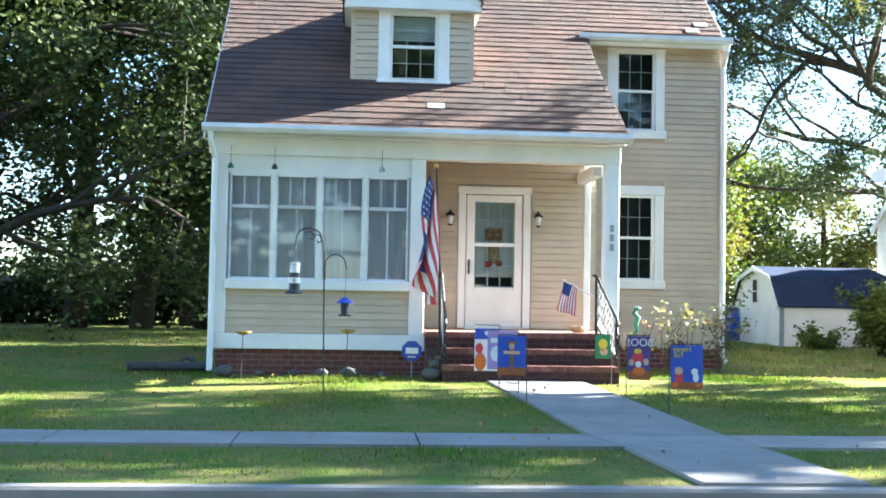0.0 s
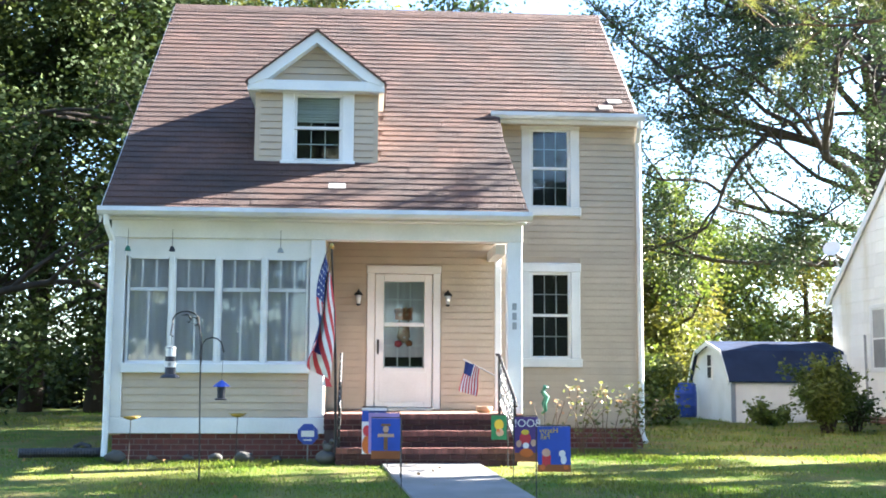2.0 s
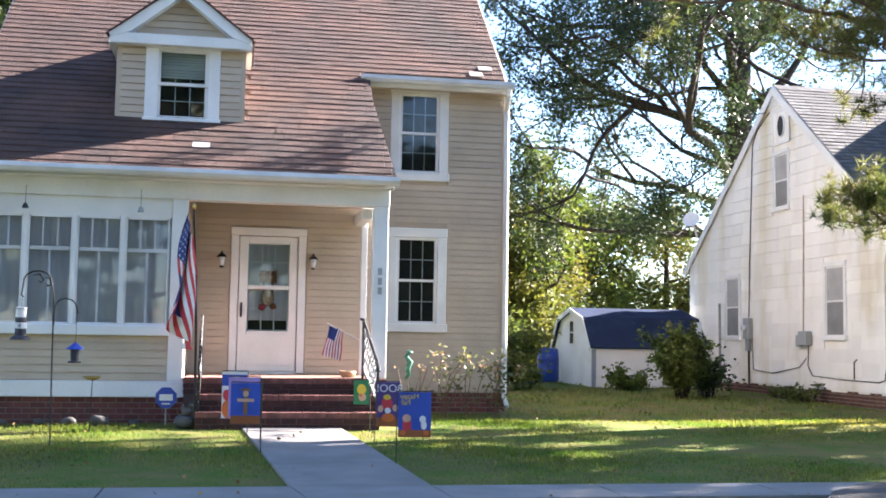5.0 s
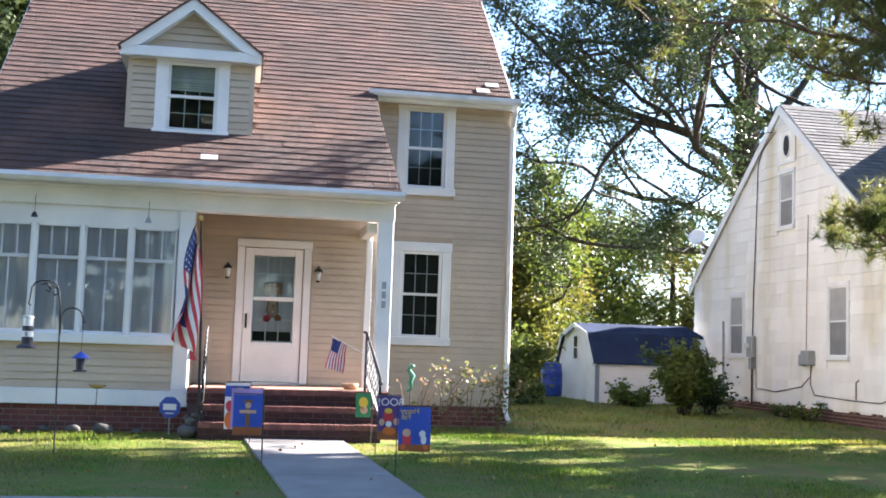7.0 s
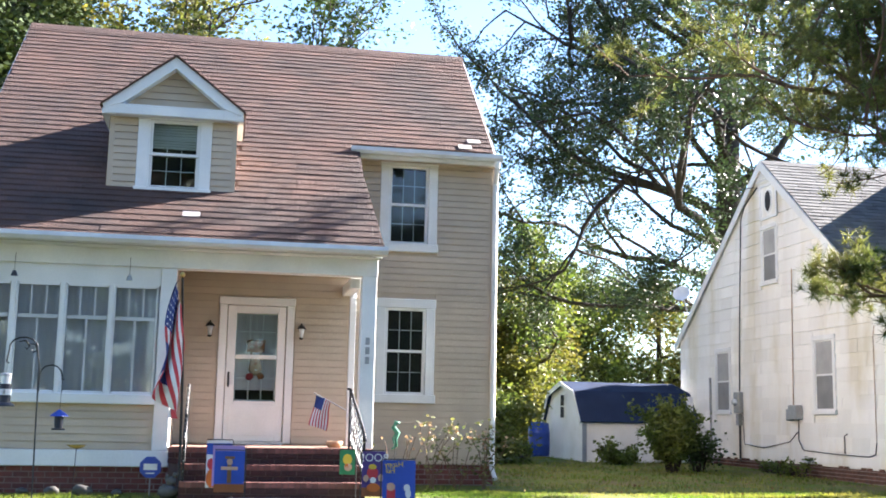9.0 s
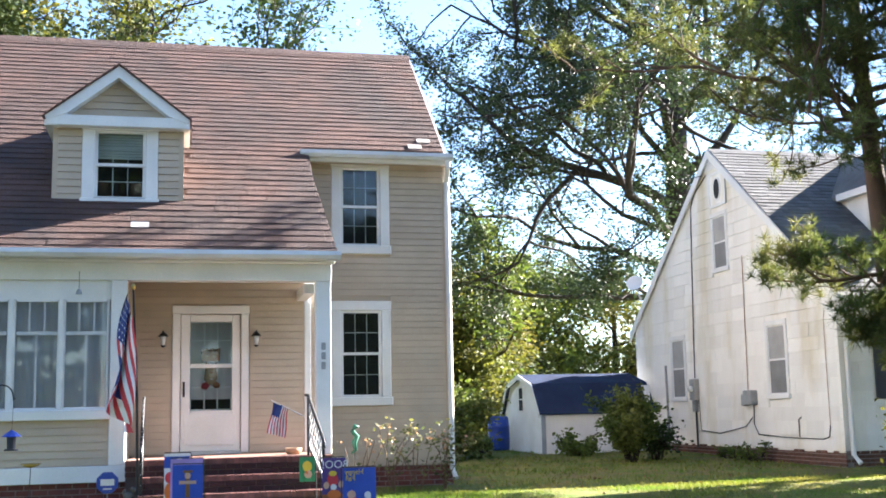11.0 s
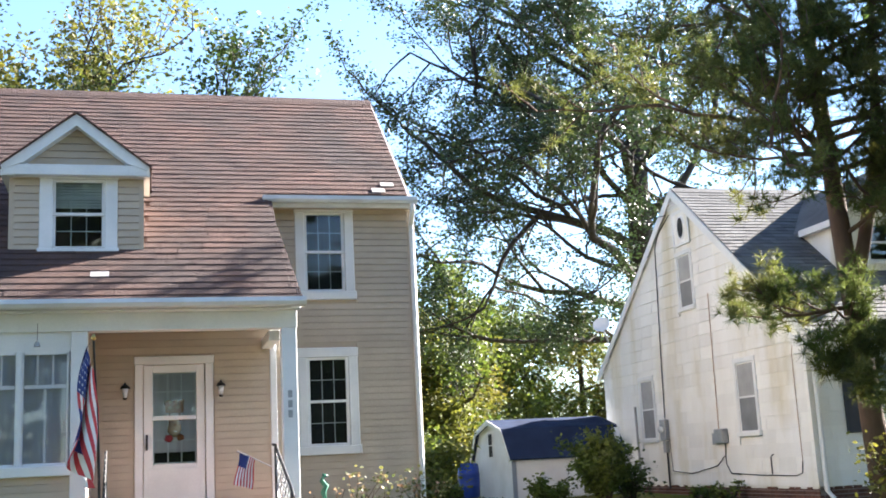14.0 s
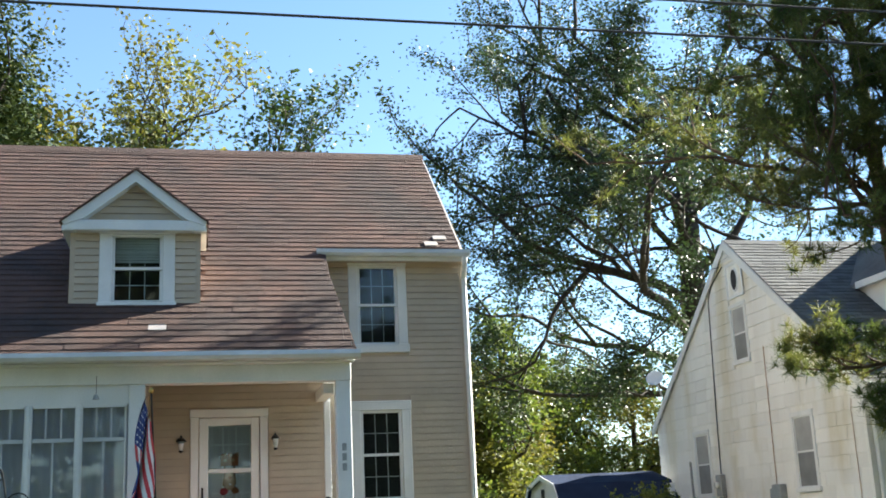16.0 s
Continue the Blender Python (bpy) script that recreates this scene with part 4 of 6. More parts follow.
def grow(rng, segs, tips, p, d, length, r, level, spread=0.75, up=0.12, kids=(3, 5), wobble=0.18):
    """A branch of a tree and all that grows from it. segs gets (points, radii), tips the leafy ends."""
    pts, n = [np.array(p, float)], 5
    d = np.array(d, float) / np.linalg.norm(d)
    for i in range(n):
        d = d + rng.normal(size=3) * wobble + np.array((0, 0, up))
        d /= np.linalg.norm(d)
        pts.append(pts[-1] + d * length / n)
    segs.append((pts, [r * (1 - 0.6 * i / n) for i in range(n + 1)], level))
    if level == 1:
        tips.extend(pts[3:])
    if level == 0:
        tips.extend(pts[2:])
        return
    for k in range(rng.integers(*kids) + 1):
        t = rng.uniform(0.3, 1.0) if k else 1.0
        q = pts[min(n, int(t * n))]
        e = d + rng.normal(size=3) * spread
        grow(rng, segs, tips, q, e, length * rng.uniform(0.5, 0.75), r * 0.5, level - 1, spread, up, kids, wobble)


def make_tree(name, base, limbs, trunk, seed, leaf_mat, leaf, count, spread, label, category="tree", bark="bark", depth=2, up=0.1, kids=(3, 5), clump=0.45, group="", min_r=0.012):
    """trunk: points and radii; limbs: (start, direction, length, radius) list."""
    rng = np.random.default_rng(seed)
    ob = thing(name, base, label, category, group)
    segs, tips = [], []
    for p, d, l, r in limbs:
        grow(rng, segs, tips, p, d, l, r, depth, spread, up, kids)
    bm = bmesh.new()
    tube(bm, trunk[0], trunk[1], 12)
    t_ob = part("trunk", bm, M[bark], ob, smooth=True)
    bm = bmesh.new()
    for pts, rad, lev in segs:
        if rad[0] > min_r:
            tube(bm, pts, rad, 6 if lev else 4, cap=False)
    part("branch", bm, M[bark], ob, smooth=True)
    tips = np.array(tips)
    pick = tips[rng.integers(0, len(tips), count)]
    pts = pick + rng.normal(size=(count, 3)) * clump * rng.uniform(0.3, 1.0, size=(count, 1))
    leaf_object("crown", pts, leaf, M[leaf_mat], ob, rng)
    return ob


def ring_limbs(rng, x, y, z0, z1, n, length, r, rise=(0.2, 0.9), lean=(0, 0)):
    out = []
    for i in range(n):
        a = 2.4 * i + rng.uniform(-0.4, 0.4)
        z = z0 + (z1 - z0) * i / max(1, n - 1)
        out.append(((x + lean[0] * (z - z0), y + lean[1] * (z - z0), z), (math.cos(a), math.sin(a), rng.uniform(*rise)), length * rng.uniform(0.75, 1.15) * (1 - 0.35 * i / n), r * (1 - 0.5 * i / n)))
    return out


R = random.Random(11)
# the big oak behind the white house
ox, oy = 19.0, 34.0
make_tree("tree", (ox, oy, 0.3), [((ox - 0.1, oy, 6.5), (-1, -0.15, 0.35), 6.6, 0.20), ((ox - 0.1, oy, 8.0), (-0.9, 0.2, 0.45), 6.4, 0.20), ((ox, oy, 10), (-0.6, -0.5, 0.7), 5.6, 0.18), ((ox, oy, 11), (0.5, 0.2, 0.9), 5.5, 0.18), ((ox, oy, 9), (0.9, -0.2, 0.5), 5.5, 0.18), ((ox, oy, 13), (-0.2, 0.1, 1.0), 5.5, 0.17), ((ox, oy, 11.5), (-0.85, 0.1, 0.6), 6.4, 0.18), ((ox, oy, 5.2), (-0.9, 0.35, 0.12), 5.4, 0.13), ((ox, oy, 13), (0.35, -0.3, 1.0), 5.0, 0.16), ((ox, oy, 4.2), (-0.8, -0.5, 0.05), 4.2, 0.10), ((ox, oy, 13.4), (-0.75, -0.3, 0.75), 5.6, 0.15), ((ox, oy, 9.5), (-0.8, -0.55, 0.25), 5.4, 0.15), ((ox, oy, 12.2), (-1.0, -0.1, 0.40), 5.6, 0.16), ((ox, oy, 13.5), (-0.8, 0.1, 0.7), 6.2, 0.15), ((ox, oy, 12.5), (-0.9, 0.35, 0.25), 6.0, 0.15), ((ox, oy, 6.0), (-0.95, 0.3, 0.15), 6.0, 0.14)],
          ([(ox + 0.1, oy, 0), (ox, oy, 4), (ox, oy, 8), (ox + 0.1, oy, 13)], [0.62, 0.5, 0.45, 0.28]), 3, "leaf_oak", 0.075, 120000, 0.8, "tall spreading oak with dark leaves beyond the white house", depth=3, up=0.03, kids=(2, 4), clump=0.36)
# thin-crowned trees behind the tan house
for i, (x, y, h, mt, n) in enumerate(((-4.5, 36, 16.5, "leaf_gold", 7000), (0.6, 39, 18.0, "leaf_gold", 4600), (4.9, 38, 16.3, "leaf_dark", 4200), (-10, 33, 18, "leaf_mid", 14000))):
    make_tree("tree", (x, y, 0.3), ring_limbs(R, x, y, h * 0.35, h * 0.78, 9, h * 0.30, 0.11, (0.5, 1.3)), ([(x, y, 0), (x + 0.1, y, h * 0.5), (x, y, h * 0.85)], [0.22, 0.15, 0.05]), 20 + i, mt, 0.115, int(n * 1.6), 0.7, "slender tree with thinning yellow-green leaves" if mt == "leaf_gold" else "slender tree with green leaves", depth=2, up=0.12, clump=0.4)
# dense shady trees beside the tan house
for i, (x, y, h, ln, mt, n) in enumerate(((-6.9, 31.5, 17, 0.05, "leaf_dark", 26000), (-5.0, 31, 15, 0.13, "leaf_dark", 22000), (-9.8, 28, 16, 0, "leaf_dark", 26000), (-13.5, 33, 18, 0, "leaf_dark", 22000), (-3.6, 34, 13, 0, "leaf_dark", 15000), (-7.5, 24.5, 14, 0.02, "leaf_dark", 18000))):
    make_tree("tree", (x, y, 0.3), ring_limbs(R, x, y, h * 0.16, h * 0.85, 12, h * 0.27, 0.13, (-0.15, 0.8), (ln, 0)), ([(x, y, 0), (x + ln * h * 0.4, y, h * 0.5), (x + ln * h * 0.7, y, h * 0.85)], [0.34, 0.24, 0.06]), 40 + i, "leaf_shade", 0.092, int(n * 2.5), 0.8, "dense dark-leaved tree on the shady side lawn", depth=2, up=0.02, clump=0.6, group="shade trees")
# trees seen between the houses
for i, (x, y, h, mt, n) in enumerate(((14.5, 46, 7.5, "leaf_gold", 11000), (19, 50, 8.5, "leaf_mid", 11000), (24, 53, 9, "leaf_gold", 9000), (17.0, 60, 10, "leaf_gold", 11000), (9.6, 40, 8.5, "leaf_gold", 5500), (28, 50, 10, "leaf_mid", 9000), (12.4, 41, 5.5, "leaf_gold", 9000))):
    make_tree("tree", (x, y, 0.3), ring_limbs(R, x, y, h * 0.12, h * 0.8, 10, h * 0.3, 0.1, (0.0, 0.8)), ([(x, y, 0), (x, y, h * 0.5), (x, y, h * 0.85)], [0.2, 0.15, 0.05]), 60 + i, mt, 0.115, int(n * 2.1), 0.75, "sunlit distant tree with yellow-green leaves" if mt == "leaf_gold" else "distant tree with green leaves", depth=2, up=0.05, clump=0.55, group="distant trees")


def shrub(name, x, y, r, h, mt, n, leaf, seed, label, stems=9, clump=0.12, spread=0.65):
    rng = np.random.default_rng(seed)
    z = ground_z(y)
    limbs = []
    for i in range(stems):
        a = rng.uniform(0, 2 * math.pi)
        limbs.append(((x + 0.1 * math.cos(a), y + 0.1 * math.sin(a), z), (math.cos(a) * r / h, math.sin(a) * r / h, 1.0), h * rng.uniform(0.6, 0.85), 0.016))
    return make_tree(name, (x, y, z), limbs, ([(x, y, z - 0.05), (x, y, z + 0.12)], [0.05, 0.03]), seed, mt, leaf, n, spread, label, "shrub", depth=1, up=0.03, clump=clump, kids=(3, 5), min_r=0.003)


shrub("shrub", 11.75, 21.4, 0.07, 1.2, "leaf_mid", 11000, 0.06, 81, "clipped dense green shrub beside the white house", 24, 0.11, 0.16)
shrub("shrub", 12.55, 21.9, 0.12, 0.75, "leaf_dark", 1300, 0.06, 82, "low dark shrub against the white house wall", 10, 0.15)
shrub("shrub", 11.6, 24.2, 0.35, 0.5, "leaf_mid", 900, 0.07, 83, "small loose shrub in front of the shed", 8, 0.12)
shrub("shrub", 8.5, 24.3, 0.4, 1.5, "leaf_mid", 14000, 0.07, 84, "tall leafy green bush beyond the tan house", 14, 0.25)
shrub("shrub", 14.1, 14.3, 0.9, 1.25, "leaf_gold", 2700, 0.06, 85, "loose yellow-green shrub under the pines", 13, 0.15)

# pines in the next yard
def pine(x, y, seed, lean, branches, label, h=15.0):
    rng = np.random.default_rng(seed)
    ob = thing("pine_tree", (x, y, 0.2), label, "pine tree", "pines")
    bm = bmesh.new()
    trunk = [(x, y, 0.1), (x + lean[0] * 2, y + lean[1] * 2, 2), (x + lean[0] * 5, y + lean[1] * 5, 5), (x + lean[0] * 8, y + lean[1] * 8, 8), (x + lean[0] * h, y + lean[1] * h, h)]
    tube(bm, trunk, [0.22, 0.185, 0.16, 0.12, 0.04], 12)
    tube(bm, [(x + lean[0] * 3.6, y + lean[1] * 3.6, 3.6), (x + lean[0] * 4 + 0.35, y - 0.05, 4.6), (x + 0.55, y - 0.1, 6.2), (x + 0.85, y - 0.1, 9.0)], [0.13, 0.12, 0.10, 0.05], 10)
    part("trunk", bm, M["pine_bark"], ob, smooth=True)
    segs, tips = [], []
    for z, az, ln, rise in branches:
        a = radians(az)
        if math.sin(a) > 0.05:
            a = -a  # the crown leans away from the house, towards the street
        ln *= 1 - 0.15 * max(0.0, -math.sin(a))
        grow(rng, segs, tips, (x + lean[0] * z, y + lean[1] * z, z), (math.cos(a), math.sin(a), rise), ln, 0.03 + 0.012 * ln, 2, 0.6, 0.02, (3, 5), 0.14)
    bm = bmesh.new()
    for pts, rad, lev in segs:
        tube(bm, pts, rad, 5, cap=False)
    part("branch", bm, M["pine_bark"], ob, smooth=True)
    tips = np.array(tips)
    tips = tips[rng.integers(0, len(tips), int(len(tips) * 2.0))] + rng.normal(size=(int(len(tips) * 2.0), 3)) * 0.10
    k = 26
    d = rng.normal(size=(len(tips), k, 3))
    d[:, :, 2] += 0.45
    d /= np.linalg.norm(d, axis=2)[:, :, None]
    ln = rng.uniform(0.13, 0.27, size=(len(tips), k, 1))
    root = np.repeat(tips[:, None, :], k, axis=1)
    side = np.cross(d, rng.normal(size=d.shape))
    side /= np.linalg.norm(side, axis=2)[:, :, None]
    v = np.stack([root - side * 0.0075, root + side * 0.0075, root + d * ln], axis=2).reshape(-1, 3)
    n = len(v) // 3
    me = bpy.data.meshes.new("needles")
    me.vertices.add(3 * n)
    me.vertices.foreach_set("co", v.astype(np.float32).ravel())
    me.loops.add(3 * n)
    me.loops.foreach_set("vertex_index", np.arange(3 * n, dtype=np.int32))
    me.polygons.add(n)
    me.polygons.foreach_set("loop_start", np.arange(0, 3 * n, 3, dtype=np.int32))
    me.update(calc_edges=True)
    link("needles", me, M["needle"], ob)
    return ob


def whorls(rng, z0, z1, step, l0, l1, skip=()):
    out, z, a = [], z0, rng.uniform(0, 360)
    while z < z1:
        f = (z - z0) / (z1 - z0)
        out.append((z, a, l0 + (l1 - l0) * f, rng.uniform(-0.05, 0.3)))
        a += 137 + rng.uniform(-20, 20)
        z += step * rng.uniform(0.7, 1.3)
    return out


pine(14.35, 15.7, 91, (-0.055, 0.0), [(3.5, 187, 1.5, 0.05), (3.3, 215, 1.2, 0.0), (2.4, 205, 0.75, -0.1), (3.0, 330, 1.2, 0.1), (2.8, 265, 0.9, 0.1), (5.8, 190, 2.7, 0.2), (6.0, 225, 2.4, 0.2), (4.7, 300, 1.9, 0.1), (6.3, 182, 3.0, 0.25)] + whorls(R, 5.8, 14.5, 0.28, 3.2, 0.9), "tall pine with reddish bark and long needles")
pine(15.35, 14.9, 92, (0.02, 0.0), [(2.6, 250, 1.0, 0.1), (3.0, 180, 0.8, 0), (2.9, 300, 1.0, 0)] + whorls(R, 4.2, 14.0, 0.30, 2.3, 0.9), "tall pine with reddish bark beside another pine")

# unseen trees further along the street, added to shade the front lawns
for i, (x, y, h) in enumerate(((25.0, 14.0, 15.0), (29.0, 16.6, 18.0))):
    make_tree("tree", (x, y, 0.1), ring_limbs(R, x, y, h * 0.14, h * 0.8, 12, h * 0.22, 0.12, (0.0, 0.7)), ([(x, y, 0), (x, y, h * 0.5), (x, y, h * 0.85)], [0.3, 0.2, 0.06]), 130 + i, "leaf_mid", 0.28, 1500, 0.8, "unseen leafy tree added to shade the front lawns", depth=2, up=0.03, clump=0.32, group="street trees")

# darker trees that fill the gap between the houses
for i, (x, y, h) in enumerate(((14.0, 41, 9.5),)):
    make_tree("tree", (x, y, 0.3), ring_limbs(R, x, y, h * 0.2, h * 0.8, 12, h * 0.24, 0.10, (0.1, 0.8)), ([(x, y, 0), (x, y, h * 0.5), (x, y, h * 0.85)], [0.24, 0.16, 0.05]), 150 + i, "leaf_mid", 0.12, 7000, 0.75, "slim green tree beyond the shed", depth=2, up=0.06, clump=0.4, group="distant trees")
# row of trees added across the street: mirrored in windows, blocks sky light
for i in range(14):
    # tall ones darken the house front; two low ones leave sky to mirror
    x, y, h = -36 + 5.8 * i, -21 - 5 * (i % 2), 11.0 if i in (8, 9) else 22.0 + 2.5 * ((i * 7) % 3)
    make_tree("tree", (x, y, 0.0), ring_limbs(R, x, y, h * 0.14, h * 0.8, 9, h * 0.26, 0.12, (0.0, 0.7)), ([(x, y, 0), (x, y, h * 0.5), (x, y, h * 0.85)], [0.3, 0.2, 0.06]), 170 + i, "leaf_oak", 0.5, 11000, 0.8, "leafy tree added across the street for reflections and shade", depth=1, up=0.03, clump=0.9, group="trees across the street")

# undergrowth beneath the shade trees
for i, (x, y, h, r) in enumerate(((-13.0, 36, 2.0, 2.2), (-10.5, 38, 2.2, 2.2), (-8.0, 37, 2.0, 2.0), (-5.6, 39, 2.3, 2.2), (-3.2, 37.5, 2.2, 2.0), (-2.2, 33, 1.8, 1.4), (-15.5, 39, 2.3, 2.3))):
    shrub("shrub", x, y, r, h, "leaf_oak", 7500, 0.13, 200 + i, "dark undergrowth beneath the shade trees", 16, 0.4)

# one more unseen tree, its high crown set to dapple the left lawn
for i, (x, y) in enumerate(((19.5, 15.2),)):
    make_tree("tree", (x, y, 0.1), ring_limbs(R, x, y, 7.8, 13.6, 11, 2.4, 0.10, (0.0, 0.7)), ([(x, y, 0), (x, y, 8), (x, y, 14)], [0.3, 0.22, 0.05]), 140 + i, "leaf_mid", 0.27, 1900, 0.8, "unseen high-crowned tree added to shade the front lawns", depth=2, up=0.03, clump=0.28, group="street trees")

# ---- small things in front of the tan house ----
def plain(name, col, rough=0.7, metal=0.0):
    return mat(name, col, tuple(c * 0.88 for c in col), rough, 8, 80, 0.05, metal)


M["red"] = plain("red_cloth", (0.55, 0.05, 0.06))
M["cream"] = plain("white_cloth", (0.78, 0.76, 0.74))
M["navy"] = plain("navy_cloth", (0.025, 0.04, 0.17))
M["blue"] = plain("blue_cloth", (0.04, 0.09, 0.42))
M["purple"] = plain("purple_cloth", (0.09, 0.05, 0.20))
M["lilac"] = plain("lilac_cloth", (0.42, 0.28, 0.55))
M["green"] = plain("green_cloth", (0.04, 0.22, 0.09))
M["orange"] = plain("orange_cloth", (0.62, 0.16, 0.03))
M["yellow"] = plain("yellow_cloth", (0.72, 0.50, 0.05))
M["skin_tan"] = plain("tan_cloth", (0.62, 0.38, 0.26))
M["rust"] = plain("rust_cloth", (0.30, 0.10, 0.03))
M["brown"] = plain("brown_cloth", (0.22, 0.11, 0.05))
M["teal"] = plain("green_painted_metal", (0.03, 0.14, 0.09), 0.5)
M["sign_blue"] = plain("blue_sign", (0.03, 0.07, 0.35), 0.35)
M["brass"] = plain("brass", (0.55, 0.38, 0.12), 0.35, 0.8)
M["terracotta"] = plain("tan_clay", (0.42, 0.26, 0.15))
M["stone"] = mat("grey_stone", (0.10, 0.095, 0.09), (0.06, 0.06, 0.055), 0.9, 9, 60, 0.8)
M["steel"] = plain("grey_steel", (0.36, 0.37, 0.37), 0.5, 0.4)
M["cable"] = plain("dark_cable", (0.04, 0.04, 0.042), 0.6)
M["rose_leaf"] = mat("rose_leaf", (0.09, 0.13, 0.05), (0.22, 0.20, 0.09), 0.6, 6, 20, 0, vary=0.4, leafy=0.35)
M["petal"] = mat("faded_petal", (0.46, 0.20, 0.09), (0.62, 0.50, 0.40), 0.7, 7, 20, 0, vary=0.3, leafy=0.3)


def cloth(name, f, u0, u1, v0, v1, material, parent, nu=10, nv=6, lift=0.0):
    """A patch of cloth: f(u, v) gives its place; lift sets it proud towards the street."""
    bm = bmesh.new()
    g = [[bm.verts.new(Vector(f(u0 + (u1 - u0) * i / nu, v0 + (v1 - v0) * j / nv)) + Vector((0, -lift, 0))) for i in range(nu + 1)] for j in range(nv + 1)]
    for j in range(nv):
        for i in range(nu):
            bm.faces.new((g[j][i], g[j][i + 1], g[j + 1][i + 1], g[j + 1][i]))
    return part(name, bm, material, parent, smooth=True)


def lettering(text, size, place, material, parent, mirrored=False):
    cu = bpy.data.curves.new("lettering", "FONT")
    cu.body, cu.size, cu.align_x, cu.extrude = text, size, "CENTER", 0.001
    tmp = bpy.data.objects.new("lettering", cu)
    scene.collection.objects.link(tmp)
    me = bpy.data.meshes.new_from_object(tmp.evaluated_get(bpy.context.evaluated_depsgraph_get()))
    bpy.data.objects.remove(tmp)
    me.transform(Matrix.Translation(place) @ Matrix.Rotation(radians(90), 4, "X") @ Matrix.Diagonal((-1 if mirrored else 1, 1, 1, 1)))
    me.materials.clear()
    return link("lettering", me, material, parent)


def garden_flag(x0, x1, z0, z1, y, field, label, shapes=(), text=None, pole_left=True):
    """A small printed flag on a bent wire stand; shapes are plain blobs: (kind, u, v, ru, rv, material)."""
    gz = ground_z(y)
    px = x0 - 0.015 if pole_left else x1 + 0.015
    ob = thing("garden_flag", (px, y, gz), label, "garden flag", "garden flags")
    bm = bmesh.new()
    xe = x1 if pole_left else x0
    tube(bm, [(px, y, gz - 0.1), (px, y, z1 - 0.02), (px + (0.01 if pole_left else -0.01), y, z1 + 0.01), (xe, y, z1 + 0.012)], 0.006, 6)
    part("stand", bm, M["iron"], ob, "thin black wire stand")
    w, h = x1 - x0, z1 - z0

    def f(u, v):
        return (x0 + w * u, y + 0.012 * math.sin(5 * u + 1.3 * v) * (0.3 + 1 - v), z0 + h * v)

    c = cloth("cloth", f, 0, 1, 0, 1, M[field], ob, 12, 10)
    for k, (kind, u, v, ru, rv, mt) in enumerate(shapes):
        if kind == "bar":
            cloth("print", f, u - ru, u + ru, v - rv, v + rv, M[mt], c, 4, 3, 0.003 + 0.001 * k)
        else:
            bm = bmesh.new()
            ring = [bm.verts.new(Vector(f(u + ru * math.cos(a), v + rv * math.sin(a))) + Vector((0, -0.003 - 0.001 * k, 0))) for a in (2 * math.pi * i / 14 for i in range(14))]
            bm.faces.new(ring)
            part("print", bm, M[mt], c)
    if text:
        for line, size, u, v, mt in text:
            lettering(line, size, (x0 + w * u, y - 0.022, z0 + h * v), M[mt], c, True)
    return ob


garden_flag(4.25, 4.59, 0.34, 0.80, 10.7, "blue", "blue fall garden flag with plain figures and yellow mirrored lettering", [("bar", 0.5, 0.08, 0.5, 0.08, "rust"), ("bar", 0.27, 0.24, 0.13, 0.12, "red"), ("dot", 0.26, 0.42, 0.13, 0.09, "skin_tan"), ("dot", 0.74, 0.40, 0.10, 0.08, "cream"), ("dot", 0.78, 0.27, 0.09, 0.10, "cream"), ("dot", 0.15, 0.10, 0.09, 0.06, "orange"), ("dot", 0.85, 0.10, 0.08, 0.05, "orange")], [("Happy", 0.075, 0.33, 0.86, "yellow"), ("Fall", 0.075, 0.22, 0.72, "yellow")])
garden_flag(4.27, 4.55, 0.30, 0.83, 12.65, "purple", "dark purple garden flag with mirrored white lettering and plain figures", [("bar", 0.5, 0.10, 0.5, 0.10, "rust"), ("dot", 0.45, 0.52, 0.24, 0.14, "red"), ("dot", 0.45, 0.66, 0.17, 0.06, "yellow"), ("dot", 0.18, 0.40, 0.12, 0.08, "skin_tan"), ("dot", 0.80, 0.42, 0.12, 0.08, "skin_tan"), ("dot", 0.48, 0.36, 0.13, 0.07, "cream"), ("dot", 0.5, 0.2, 0.28, 0.10, "orange")], [("BOO!", 0.13, 0.55, 0.78, "cream")])
garden_flag(4.11, 4.31, 0.50, 0.81, 13.75, "green", "green garden flag with a plain yellow figure", [("dot", 0.5, 0.62, 0.3, 0.22, "yellow"), ("dot", 0.55, 0.3, 0.25, 0.16, "skin_tan"), ("dot", 0.45, 0.35, 0.1, 0.1, "orange")], pole_left=False)
garden_flag(2.55, 2.87, 0.40, 0.84, 11.7, "blue", "blue autumn garden flag with a plain scarecrow shape", [("bar", 0.5, 0.10, 0.5, 0.10, "rust"), ("bar", 0.5, 0.46, 0.07, 0.24, "brown"), ("bar", 0.5, 0.58, 0.28, 0.04, "skin_tan"), ("dot", 0.5, 0.74, 0.1, 0.08, "skin_tan"), ("bar", 0.5, 0.84, 0.16, 0.03, "brown")], pole_left=False)
garden_flag(2.52, 2.88, 0.42, 0.88, 12.4, "lilac", "lilac garden flag hanging at the foot of the steps", [("bar", 0.5, 0.75, 0.4, 0.06, "cream"), ("dot", 0.3, 0.4, 0.2, 0.2, "cream"), ("dot", 0.7, 0.35, 0.2, 0.18, "blue")], pole_left=False)
